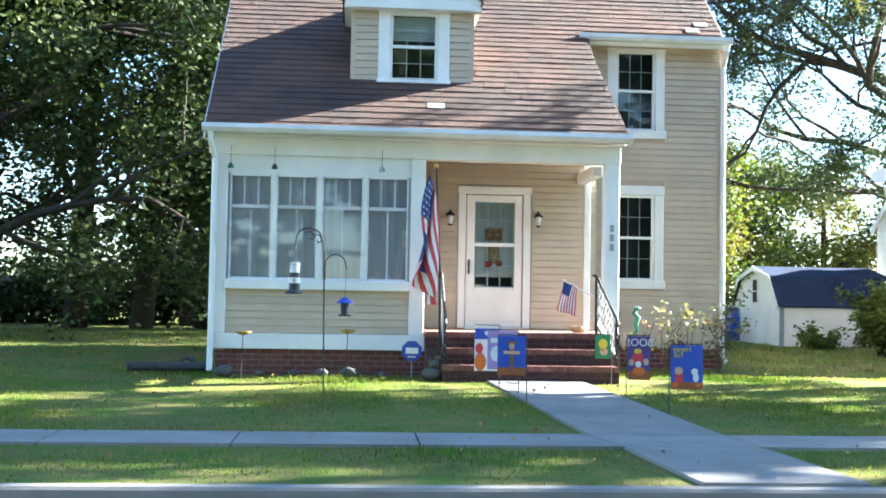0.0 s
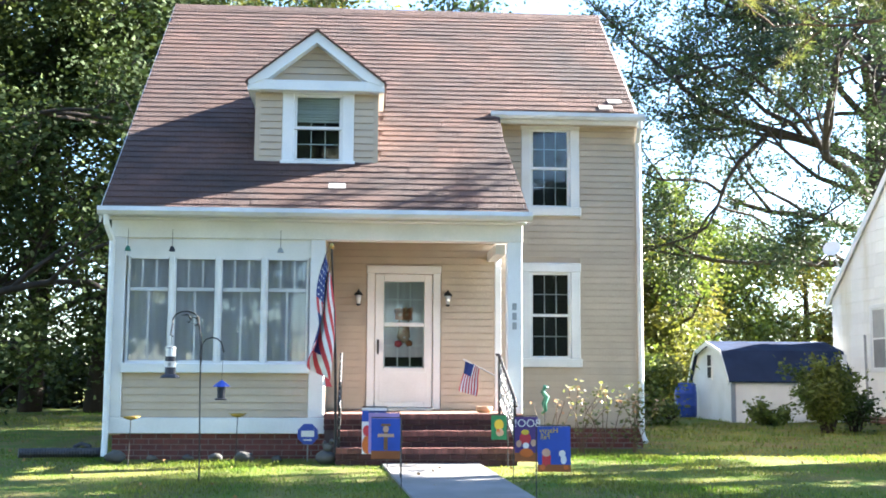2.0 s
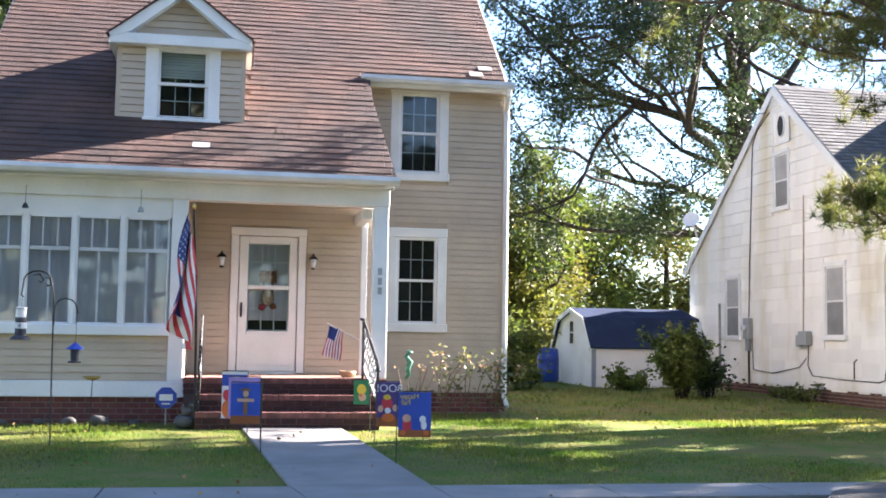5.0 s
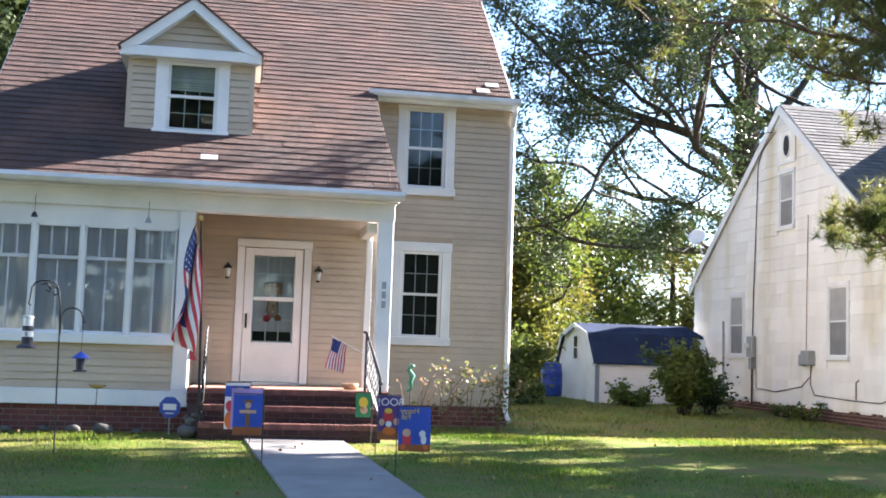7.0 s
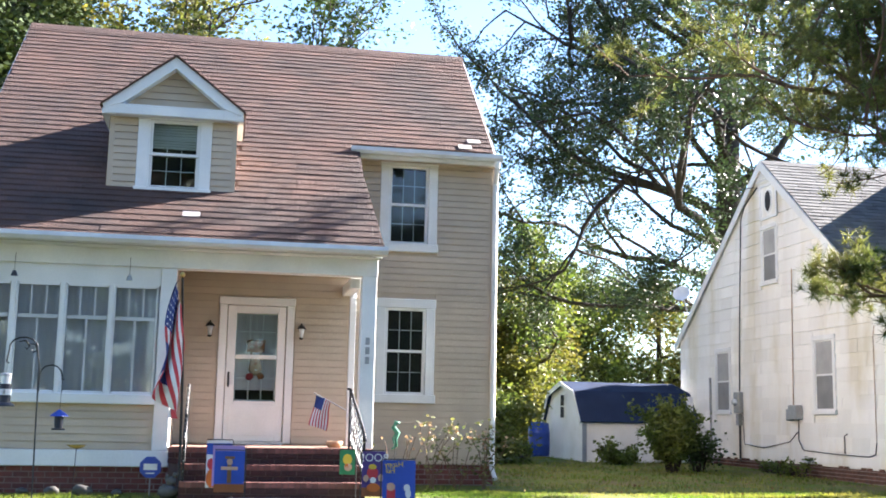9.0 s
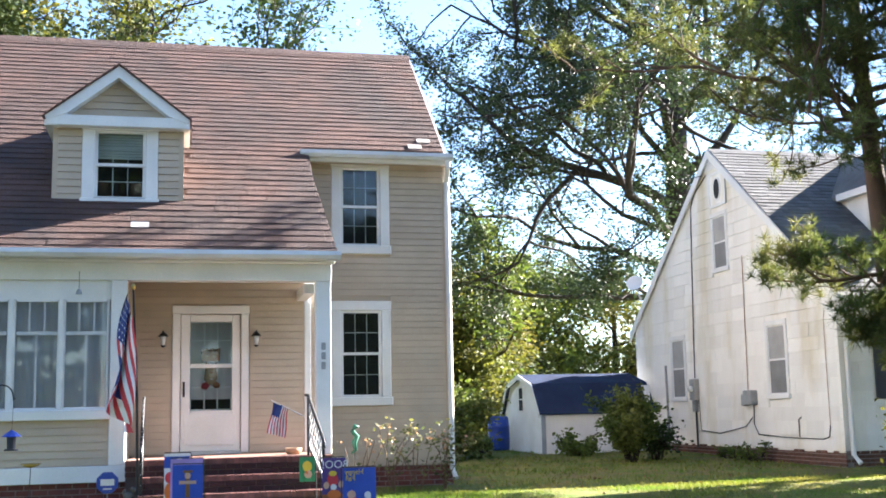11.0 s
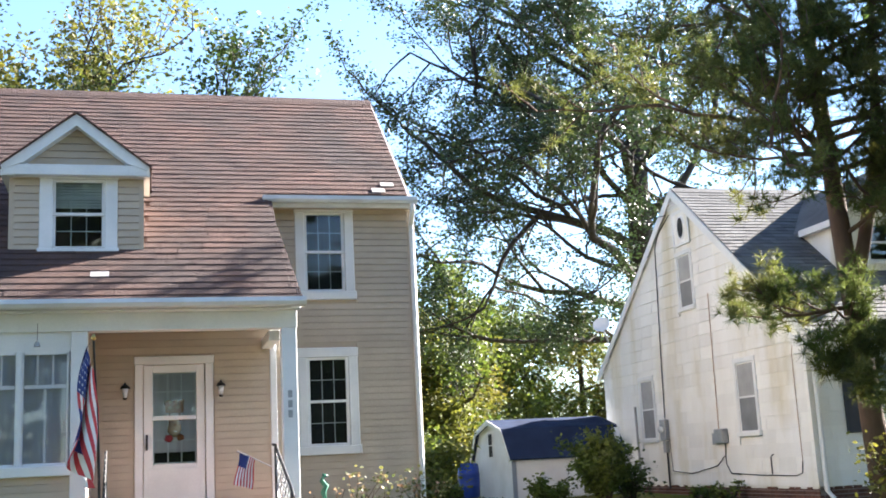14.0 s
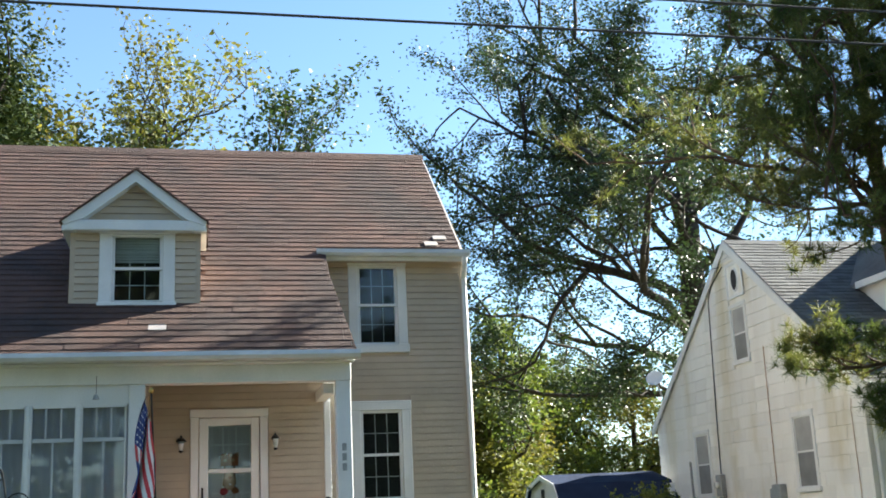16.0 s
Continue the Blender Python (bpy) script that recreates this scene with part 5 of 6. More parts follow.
garden_flag(2.44, 2.74, 0.36, 0.92, 13.1, "cream", "white, blue and orange garden flag at the foot of the steps", [("bar", 0.5, 0.82, 0.5, 0.12, "blue"), ("dot", 0.25, 0.2, 0.24, 0.2, "orange"), ("dot", 0.2, 0.5, 0.16, 0.12, "red"), ("dot", 0.6, 0.84, 0.2, 0.06, "cream")], pole_left=False)

# the large flag hanging limp on its pole
pole = thing("flag_pole", (2.08, 14.2, 0.17), "dark slender flag pole with a gilt top beside the steps", "flag pole")
bm = bmesh.new()
tube(bm, [(2.10, 14.2, 0.1), (2.07, 14.2, 1.6), (2.0, 14.2, 3.02)], [0.02, 0.018, 0.012], 8)
part("pole", bm, M["iron"], pole)
bm = bmesh.new()
lathe(bm, (2.0, 14.2, 3.01), [(0.012, 0), (0.03, 0.015), (0.034, 0.04), (0.02, 0.065), (0.004, 0.08)], 10)
part("finial", bm, M["brass"], pole)
flag = thing("flag", (1.95, 14.18, 1.2), "limp national flag with red and white stripes, blue field", "flag")


def limp(u, v):
    """u from hoist to fly, v across the stripes: the cloth hangs down beside the pole in folds."""
    z = 2.98 - 0.35 * v - 1.45 * u - 0.10 * math.sin(3 * v) * u
    t = min(1.0, max(0.0, (2.98 - z) / 1.6))
    x = 2.0 + 0.06 * t - (0.03 + 0.28 * t ** 0.5) * (1 - v + 0.26 * math.sin(9 * v + 6.5 * u) * (0.3 + u))
    y = 14.15 + 0.075 * math.sin(12 * v + 5.0 * u) + 0.03 * math.sin(11 * u + 4 * v)
    return (x, y, z)


for i in range(13):
    for u0, u1 in (((0.42, 0.56), (0.80, 1.0)) if i < 6 else ((0.42, 1.0),) if i < 7 else ((0.0, 1.0),)):
        cloth("stripe", limp, u0, u1, i / 13, (i + 1) / 13, M["red" if i % 2 == 0 else "cream"], flag, round(26 * (u1 - u0)), 3)
canton = cloth("canton", limp, 0, 0.42, 0, 7 / 13, M["navy"], flag, 16, 14)
cloth("canton_fold", limp, 0.56, 0.80, 0, 6 / 13, M["navy"], flag, 12, 10)
for i in range(6):
    for j in range(5):
        u, v = 0.05 + 0.065 * i, 0.06 + 0.1 * j
        cloth("star", limp, u, u + 0.018, v, v + 0.035, M["cream"], canton, 1, 1, 0.006)

# small flag on the railing
small = thing("small_flag", (4.24, 14.7, 1.34), "small national flag on a slanting stick by the porch rail", "flag")
bm = bmesh.new()
tube(bm, [(4.27, 14.7, 1.325), (3.82, 14.68, 1.55)], 0.009, 6)
part("stick", bm, M["cream"], small, "pale wooden stick")


def hang(u, v):
    """v runs along the stick from its tip, u hangs down."""
    return (3.85 + 0.21 * v - 0.08 * u * (1 - 0.3 * v) + 0.01 * math.sin(5 * u + 4 * v), 14.68 + 0.025 * math.sin(7 * v + 3 * u), 1.535 - 0.105 * v - 0.42 * u + 0.03 * v * u)


for i in range(13):
    cloth("stripe", hang, 0.42 if i < 7 else 0.0, 1, i / 13, (i + 1) / 13, M["red" if i % 2 == 0 else "cream"], small, 10, 2)
cloth("canton", hang, 0, 0.42, 0, 7 / 13, M["navy"], small, 6, 6)

# iron railings
def railing(x, label, flare):
    """A stair rail that spreads a little towards its foot."""
    ob = thing("railing", (x, 14.3, 0.37), label, "railing", "porch railings")

    def at(y, z):
        return (x + flare * (14.74 - y), y, z)

    for y, z0, z1 in ((14.74, 0.79, 1.60), (14.02, 0.37, 1.02)):
        cx = at(y, 0)[0]
        part("post", boxes((cx - 0.016, cx + 0.016, y - 0.016, y + 0.016, z0, z1)), M["iron"], ob)
    bm = bmesh.new()
    tube(bm, [at(14.86, 1.62), at(14.74, 1.61), at(14.02, 1.02), at(13.96, 0.92)], 0.02, 8)
    part("handrail", bm, M["iron"], ob)
    bm = bmesh.new()
    tube(bm, [at(14.74, 0.92), at(14.02, 0.47)], 0.012, 6)
    part("lower_rail", bm, M["iron"], ob)
    for k in range(9):
        bm = bmesh.new()
        for sg in (-1, 1):
            y = 14.72 - 0.08 * k
            zt, zb = 1.58 - 0.066 * k, 0.90 - 0.05 * k
            tube(bm, [at(y - 0.04 + 0.04 * sg * math.cos(q * 1.57), zb + (zt - zb) * q / 8) for q in range(9)], 0.006, 5)
        part("scroll", bm, M["steel"], ob)
    return ob


railing(4.33, "black wrought-iron stair railing with scrollwork", 0.17)
railing(2.14, "black wrought-iron stair railing beside the flag pole", 0.0)

# lanterns either side of the door
for x, z in ((2.355, 2.48), (3.70, 2.48)):
    ob = thing("wall_lantern", (x, DY, z), "dark carriage lantern with clear glass beside the front door", "wall lamp", "porch lanterns")
    bm = bmesh.new()
    lathe(bm, (x, DY - 0.02, z + 0.05), [(0.05, 0), (0.05, 0.02)], 12)
    bm.transform(Matrix.Translation((x, DY - 0.02, z + 0.06)) @ Matrix.Rotation(radians(90), 4, "X") @ Matrix.Translation((-x, -DY + 0.02, -z - 0.06)))
    tube(bm, [(x, DY - 0.02, z + 0.06), (x, DY - 0.08, z + 0.12), (x, DY - 0.12, z + 0.10)], 0.01, 6)
    part("bracket", bm, M["iron"], ob)
    bm = bmesh.new()
    lathe(bm, (x, DY - 0.12, z), [(0.075, 0.04), (0.05, 0.075), (0.018, 0.10), (0.008, 0.13)], 12)
    part("cap", bm, M["iron"], ob)
    bm = bmesh.new()
    lathe(bm, (x, DY - 0.12, z), [(0.024, -0.09), (0.036, -0.02), (0.044, 0.04)], 12)
    p = part("shade", bm, M["frost"], ob, "pale glass shade", smooth=True)
    bm = bmesh.new()
    lathe(bm, (x, DY - 0.12, z), [(0.006, -0.12), (0.03, -0.11), (0.036, -0.09)], 12)
    part("base", bm, M["iron"], ob)

# hanging on the inner door
hanging = thing("door_hanging", (3.04, DY + 0.036, 1.75), "brown and rust stuffed figure hanging behind the door glass", "door decoration")


def tuft(name, x, z, rx, rz, mt, rough=0.3, seed=0):
    """A soft ragged pad pinned flat behind the glass."""
    bm = bmesh.new()
    bmesh.ops.create_icosphere(bm, subdivisions=3, radius=1)
    for v in bm.verts:
        k = 1 + rough * noise.noise(v.co * 3.2 + Vector((seed, 0, 0)))
        v.co = Vector((x + v.co.x * rx * k, DY + 0.034 + v.co.y * 0.012, z + v.co.z * rz * k))
    part(name, bm, M[mt], hanging, smooth=True)


part("straw_band", boxes((2.91, 3.17, DY + 0.026, DY + 0.036, 2.16, 2.30), bevel=0.004), M["rust"], hanging, "rust-brown ragged straw band")
for k in range(9):
    tuft("straw_tuft", 2.92 + 0.03 * k, 2.295 + 0.012 * (k % 3), 0.02, 0.035, ("brown", "rust", "terracotta")[k % 3], 0.5, k)
tuft("knot", 2.98, 2.24, 0.04, 0.035, "terracotta", 0.4, 3)
tuft("knot", 3.09, 2.24, 0.04, 0.035, "terracotta", 0.4, 5)
part("strap", boxes((2.96, 2.985, DY + 0.028, DY + 0.036, 1.96, 2.16)), M["brown"], hanging)
part("strap", boxes((3.10, 3.125, DY + 0.028, DY + 0.036, 1.96, 2.16)), M["brown"], hanging)
tuft("sack", 3.045, 1.94, 0.095, 0.125, "terracotta", 0.25, 7)
tuft("patch", 3.045, 1.985, 0.055, 0.045, "rust", 0.4, 9)
tuft("patch", 3.05, 1.90, 0.045, 0.03, "cream", 0.4, 10)
tuft("pompom", 2.965, 1.80, 0.055, 0.05, "red", 0.5, 11)
tuft("pompom", 3.125, 1.81, 0.05, 0.045, "rust", 0.5, 12)

# bird feeders on a double crook
HX, HY0, HS = 0.58, 12.3, 0.886
HK = Matrix.Translation((HX, HY0, 1.25)) @ Matrix.Diagonal((HS, HS, HS, 1)) @ Matrix.Translation((-0.07, 0, -1.335))


def hung(bm):
    """Sets what is drawn round the hook's own axis into its place on the lawn."""
    bm.transform(HK)
    return bm


hook = thing("shepherd_hook", (HX, HY0, 0.12), "thin black double-armed garden hook standing in the lawn", "garden hook")
bm = bmesh.new()
tube(bm, [(0.09, 0, -0.02), (0.075, 0, 0.9), (0.06, 0, 1.9), (0.02, 0, 2.12)] + [(-0.14 + 0.17 * math.cos(a), 0, 2.10 + 0.13 * math.sin(a)) for a in (0.4, 0.9, 1.4, 1.9, 2.4, 2.9, 3.3)] + [(-0.33, 0, 1.92), (-0.30, 0, 1.90)], 0.011, 6)
part("tall_arm", hung(bm), M["iron"], hook)
bm = bmesh.new()
tube(bm, [(0.075, 0, 1.55)] + [(0.21 - 0.135 * math.cos(a), 0, 1.76 + 0.13 * math.sin(a)) for a in (0.0, 0.5, 1.0, 1.57, 2.1, 2.6, 3.0)] + [(0.355, 0, 1.70), (0.38, 0, 1.72)], 0.009, 6)
part("short_arm", hung(bm), M["iron"], hook)
for pts in ([(-0.20, 0, 2.17), (-0.12, 0, 2.19), (-0.07, 0, 2.12), (-0.10, 0, 2.08), (-0.13, 0, 2.11)], [(-0.06, 0, 2.15), (0.0, 0, 2.14), (0.03, 0, 2.07), (-0.02, 0, 2.04), (-0.04, 0, 2.08)]):
    bm = bmesh.new()
    tube(bm, pts, [0.006, 0.012, 0.014, 0.011, 0.005], 6)
    part("leaf_scroll", hung(bm), M["iron"], hook)
feeder = thing("bird_feeder", (HX - 0.345, HY0, 1.27), "black and white tube bird feeder hanging from the garden hook", "bird feeder")
for nm, prof, mt in (("tray", [(0.125, 1.36), (0.125, 1.375), (0.10, 1.40), (0.075, 1.41)], "shutter"), ("seed_tube", [(0.07, 1.41), (0.07, 1.50)], "shutter"), ("band", [(0.078, 1.50), (0.078, 1.575)], "cream"), ("upper_tube", [(0.07, 1.575), (0.07, 1.64)], "shutter"), ("clear_tube", [(0.062, 1.64), (0.062, 1.74)], "frost"), ("cap", [(0.075, 1.74), (0.07, 1.765), (0.01, 1.78)], "steel")):
    part(nm, hung(lathe(bmesh.new(), (-0.32, 0, 0), prof, 14)), M[mt], feeder, smooth=False)
part("label_mark", hung(boxes((-0.335, -0.305, -0.083, -0.0785, 1.515, 1.56))), M["steel"], feeder)
bm = bmesh.new()
tube(bm, [(-0.32, 0, 1.77), (-0.315, 0, 1.92)], 0.003, 4)
part("wire", hung(bm), M["iron"], feeder)
feeder2 = thing("bird_feeder", (HX + 0.24, HY0, 1.02), "small lantern-shaped bird feeder with a bright blue roof", "bird feeder")
for nm, prof, mt in (("tray", [(0.08, 1.08), (0.085, 1.10), (0.06, 1.105)], "shutter"), ("seed_jar", [(0.05, 1.105), (0.058, 1.25)], "shutter"), ("roof", [(0.115, 1.25), (0.11, 1.262), (0.06, 1.30), (0.012, 1.335)], "roof_blue")):
    part(nm, hung(lathe(bmesh.new(), (0.345, 0, 0), prof, 12)), M[mt], feeder2)
bm = bmesh.new()
tube(bm, [(0.345, 0, 1.33), (0.355, 0, 1.70)], 0.003, 4)
part("wire", hung(bm), M["iron"], feeder2)
for x, z in ((-0.48, 0.775), (0.857, 0.815)):
    y = 13.72
    ob = thing("dish_feeder", (x, y, 0.15), "small yellow glass dish on a thin garden stake", "bird dish", "garden dishes")
    bm = bmesh.new()
    tube(bm, [(x - 0.02, y, 0.1), (x, y, z - 0.03)], 0.006, 6)
    part("stake", bm, M["iron"], ob)
    part("dish", lathe(bmesh.new(), (x, y, z), [(0.02, -0.035), (0.07, -0.02), (0.125, 0.012), (0.118, 0.014), (0.06, -0.012), (0.01, -0.02)], 16), M["amber"], ob, smooth=True)

# yard sign: blue octagon with plain white shapes
sign = thing("yard_sign", (1.72, 14.3, 0.18), "blue octagonal yard sign with plain white shapes on a stake", "yard sign")
bm = bmesh.new()
prism(bm, [(1.72 + 0.145 * math.cos(math.pi / 8 + math.pi / 4 * k), 0.54 + 0.145 * math.sin(math.pi / 8 + math.pi / 4 * k)) for k in range(8)], 14.295, 14.305)
plate = part("plate", bm, M["sign_blue"], sign)
bm = boxes((1.635, 1.805, 14.288, 14.2945, 0.505, 0.585))
part("white_bar", bm, M["cream"], plate)
part("white_bar", boxes((1.665, 1.775, 14.288, 14.2945, 0.455, 0.47)), M["cream"], plate)
part("stake", boxes((1.712, 1.728, 14.306, 14.318, 0.1, 0.5)), M["steel"], sign)

# ornament, pot, edging stones, pipe
frog = thing("garden_ornament", (1.98, 14.05, 0.17), "small grey animal ornament on a pale stone by the steps", "garden ornament")
bm = bmesh.new()
bmesh.ops.create_icosphere(bm, subdivisions=2, radius=1, matrix=Matrix.LocRotScale((1.98, 14.05, 0.25), None, (0.15, 0.11, 0.09)))
for v in bm.verts:
    v.co += 0.02 * noise.noise_vector(v.co * 9)
part("stone", bm, M["stone"], frog, smooth=True)
bm = bmesh.new()
for c, r in (((2.0, 14.04, 0.38), (0.07, 0.05, 0.06)), ((2.05, 14.03, 0.46), (0.035, 0.035, 0.035)), ((1.95, 14.05, 0.42), (0.03, 0.03, 0.05))):
    bmesh.ops.create_icosphere(bm, subdivisions=2, radius=1, matrix=Matrix.LocRotScale(c, None, r))
part("figure", bm, M["stone"], frog, smooth=True)
pot = thing("bowl", (4.17, 15.2, 0.80), "shallow tan clay bowl on the porch floor", "bowl")
part("shell", lathe(bmesh.new(), (4.17, 15.2, 0.80), [(0.085, 0), (0.115, 0.04), (0.12, 0.09), (0.108, 0.09), (0.10, 0.05), (0.01, 0.03)], 16), M["terracotta"], pot, smooth=True)
rs = random.Random(8)
for k in range(6):
    x = -0.75 + 0.42 * k + rs.uniform(-0.06, 0.06)
    if 1.5 < x:
        continue
    r = rs.uniform(0.05, 0.10)
    bm = bmesh.new()
    bmesh.ops.create_icosphere(bm, subdivisions=2, radius=r)
    for v in bm.verts:
        v.co = Vector((v.co.x * 1.4, v.co.y, v.co.z * 0.8)) + 0.35 * r * noise.noise_vector(v.co * 14 + Vector((k, 0, 0)))
    bm.transform(Matrix.Translation((x, 14.35 + rs.uniform(-0.1, 0.1), 0.2 + r * 0.4)))
    me = part("edging_stone", bm, M["stone"], smooth=True)
    tagged(me, "rough grey stone edging the bed along the brick base", "stone", "edging stones")
pipe = thing("drain_pipe", (-1.5, 15.0, 0.22), "black corrugated drain pipe lying on the lawn", "pipe")
bm = bmesh.new()
n = 60
tube(bm, [(-2.1 + 1.06 * k / n, 14.55 + 0.25 * k / n + 0.03 * math.sin(k * 0.1), 0.27) for k in range(n + 1)], [0.062 + 0.006 * (k % 2) for k in range(n + 1)], 12)
part("hose", bm, M["cable"], pipe)
bm = bmesh.new()
tube(bm, [(-1.45, 14.80, 0.33), (-1.35, 14.82, 0.38), (-1.22, 14.8, 0.34)], 0.03, 8)
part("joint", bm, M["cable"], pipe)
# bells under the eave, numerals as plain bars
for x, c in ((-0.80, "teal"), (-0.20, "shutter"), (1.28, "steel")):
    ob = thing("hanging_bell", (x, 14.68, 3.0), "small metal bell hanging over the sun-room windows", "bell", "hanging bells")
    part("bell", lathe(bmesh.new(), (x, 14.68, 3.0), [(0.045, 0), (0.04, 0.02), (0.025, 0.06), (0.006, 0.075)], 10), M[c], ob)
    bm = bmesh.new()
    tube(bm, [(x, 14.68, 3.07), (x, 14.69, 3.30), (x, 14.77, 3.32)], 0.004, 4)
    part("wire", bm, M["iron"], ob)
for k, z in enumerate((2.29, 2.155, 2.02)):
    tagged(part("number_bar", boxes((4.52, 4.58, PY - 0.03, PY - 0.021, z - 0.05, z + 0.05), bevel=0.004), M["steel"]), "plain grey bar fixed to the white porch column", "house number", "number bars")
# green stake ornament
orn = thing("stake_ornament", (5.07, 15.4, 0.2), "green painted metal ornament on a thin stake", "garden ornament")
bm = bmesh.new()
tube(bm, [(5.07, 15.4, 0.15), (5.07, 15.4, 0.8)], 0.008, 6)
part("stake", bm, M["iron"], orn)
bm = bmesh.new()
tube(bm, [(5.02, 15.4, 0.78), (5.08, 15.4, 0.83), (5.06, 15.4, 0.93), (5.10, 15.4, 1.02), (5.04, 15.4, 1.10), (5.07, 15.4, 1.17), (5.13, 15.4, 1.16)], [0.012, 0.03, 0.04, 0.045, 0.035, 0.04, 0.015], 8)
part("figure", bm, M["teal"], orn, smooth=True)

# rose bushes against the wall
def rose(x, y, h, seed, label, n_leaf, n_pet):
    rng = np.random.default_rng(seed)
    z = ground_z(y)
    ob = thing("rose_bush", (x, y, z), label, "rose bush", "rose bushes")
    tips = []
    for k in range(6):
        a = rng.uniform(0, 6.28)
        pts = [np.array((x + 0.03 * math.cos(a), y + 0.03 * math.sin(a), z - 0.03))]
        d = np.array((0.35 * math.cos(a), 0.2 * math.sin(a), 1.0))
        for i in range(6):
            d = d + rng.normal(size=3) * 0.13
            pts.append(pts[-1] + d / np.linalg.norm(d) * h * rng.uniform(0.13, 0.17))
        bm = bmesh.new()
        tube(bm, pts, [0.010 - 0.001 * i for i in range(7)], 5)
        part("cane", bm, M["cane"], ob)
        tips += pts[2:] + [pts[-1]] * 2
    tips = np.array(tips)
    leaf_object("foliage", tips[rng.integers(0, len(tips), n_leaf)] + rng.normal(size=(n_leaf, 3)) * 0.07, 0.045, M["rose_leaf"], ob, rng)["kind"] = "stuff"
    top = tips[tips[:, 2] > z + h * 0.6]
    leaf_object("blossom", top[rng.integers(0, len(top), n_pet)] + rng.normal(size=(n_pet, 3)) * 0.03, 0.04, M["petal"], ob, rng)["kind"] = "stuff"


rose(5.75, 16.1, 1.15, 3, "leggy rose bush with faded orange blooms", 90, 22)
rose(6.15, 16.2, 1.0, 4, "rose bush with a few pale blooms by the wall", 110, 18)
rose(6.55, 16.2, 1.05, 5, "bushy rose with pale leaves at the house corner", 230, 40)
rose(5.25, 15.9, 0.9, 6, "thin rose stem with pale blooms", 22, 14)

# ---- fixtures on the white gable ----
g = GX - 0.016


def cable_run(label, rows, r=0.012, mt="cable"):
    ob = thing("cable", (g, rows[-1][0], rows[-1][1]), label, "cable")
    bm = bmesh.new()
    tube(bm, [(g - 0.015, y, z) for y, z in rows], r, 6)
    part("run", bm, M[mt], ob)


cable_run("dark service cable clipped down the white gable wall", [(22.55, 6.62), (22.9, 6.45), (23.2, 6.30), (23.42, 6.0), (23.52, 4.5), (23.62, 2.9), (23.66, 2.0)], 0.013)
cable_run("thin pale pipe running up the white gable wall", [(21.05, 4.55), (21.09, 3.0), (21.12, 1.6)], 0.009, "terracotta")
cable_run("dark cable running along the foot of the gable wall", [(20.9, 1.38), (20.93, 0.95), (20.75, 0.74), (19.5, 0.70), (18.3, 0.69), (18.1, 0.74), (18.05, 0.95)], 0.011)
cable_run("thin pale wire running up beside the corner of the gable wall", [(18.0, 3.1), (18.05, 2.9), (18.05, 0.95)], 0.006, "terracotta")
cable_run("thin cable sagging between the meter and the box", [(23.5, 1.55), (23.45, 0.8), (22.5, 0.74), (21.3, 0.9), (20.98, 1.1)], 0.010)
cable_run("short upright pipe near the foot of the wall", [(19.15, 0.72), (19.15, 1.05), (19.05, 1.10)], 0.012)
meter = thing("electric_meter", (g, 23.6, 1.6), "grey electric meter box on the white gable wall", "meter")
part("box", boxes((g - 0.13, g, 23.48, 23.75, 1.50, 1.98), bevel=0.015), M["steel"], meter)
bm = bmesh.new()
lathe(bm, (0, 0, 0), [(0.08, 0), (0.08, 0.05), (0.06, 0.08), (0.01, 0.085)], 14)
bm.transform(Matrix.Translation((g - 0.13, 23.62, 1.75)) @ Matrix.Rotation(radians(-90), 4, "Y"))
part("dial", bm, M["frost"], meter, smooth=True)
part("lower_box", boxes((g - 0.1, g, 23.55, 23.7, 1.22, 1.49), bevel=0.01), M["steel"], meter)
bm = bmesh.new()
tube(bm, [(g - 0.04, 23.62, 1.22), (g - 0.04, 23.62, 0.4)], 0.022, 6)
part("conduit", bm, M["cable"], meter)
jb = thing("utility_box", (g, 20.95, 1.4), "grey utility box mounted on the white gable wall", "utility box")
part("box", boxes((g - 0.16, g, 20.75, 21.1, 1.36, 1.66), bevel=0.015), M["steel"], jb)
part("side_box", boxes((g - 0.1, g, 21.12, 21.3, 1.34, 1.58), bevel=0.01), M["steel"], jb)
# oval vent and panel, louvre at the peak
vent = thing("gable_vent", (g, 22.0, 5.9), "white panel with an oval dark vent high in the gable", "vent")
pan = part("panel", boxes((g - 0.03, g, 21.62, 22.38, 5.80, 6.60), bevel=0.01), M["asbestos"], vent)
part("frame", boxes((g - 0.045, g - 0.03, 21.6, 21.66, 5.80, 6.60), (g - 0.045, g - 0.03, 22.34, 22.4, 5.80, 6.60), (g - 0.045, g - 0.03, 21.66, 22.34, 6.54, 6.60), (g - 0.045, g - 0.03, 21.66, 22.34, 5.80, 5.86)), M["white"], vent)
# the opening is a solid oval plate; its inner shade is the dark colour
for nm, ry, rz, dep, mt in (("rim", 0.17, 0.27, 0.05, "white"), ("opening", 0.13, 0.23, 0.056, "dark")):
    bm = bmesh.new()
    prism(bm, [(ry * math.cos(2 * math.pi * k / 20), rz * math.sin(2 * math.pi * k / 20)) for k in range(20)], -dep, -0.03)
    bm.transform(Matrix.Translation((g, 21.98, 6.2)) @ Matrix.Rotation(radians(-90), 4, "Z"))
    part(nm, bm, M[mt], vent)
for k in range(4):
    part("louvre", boxes((g - 0.03, g, 22.3 - 0.30 + 0.06 * k, 22.3 + 0.30 - 0.06 * k, 6.70 + 0.07 * k, 6.75 + 0.07 * k)), M["white"], vent)
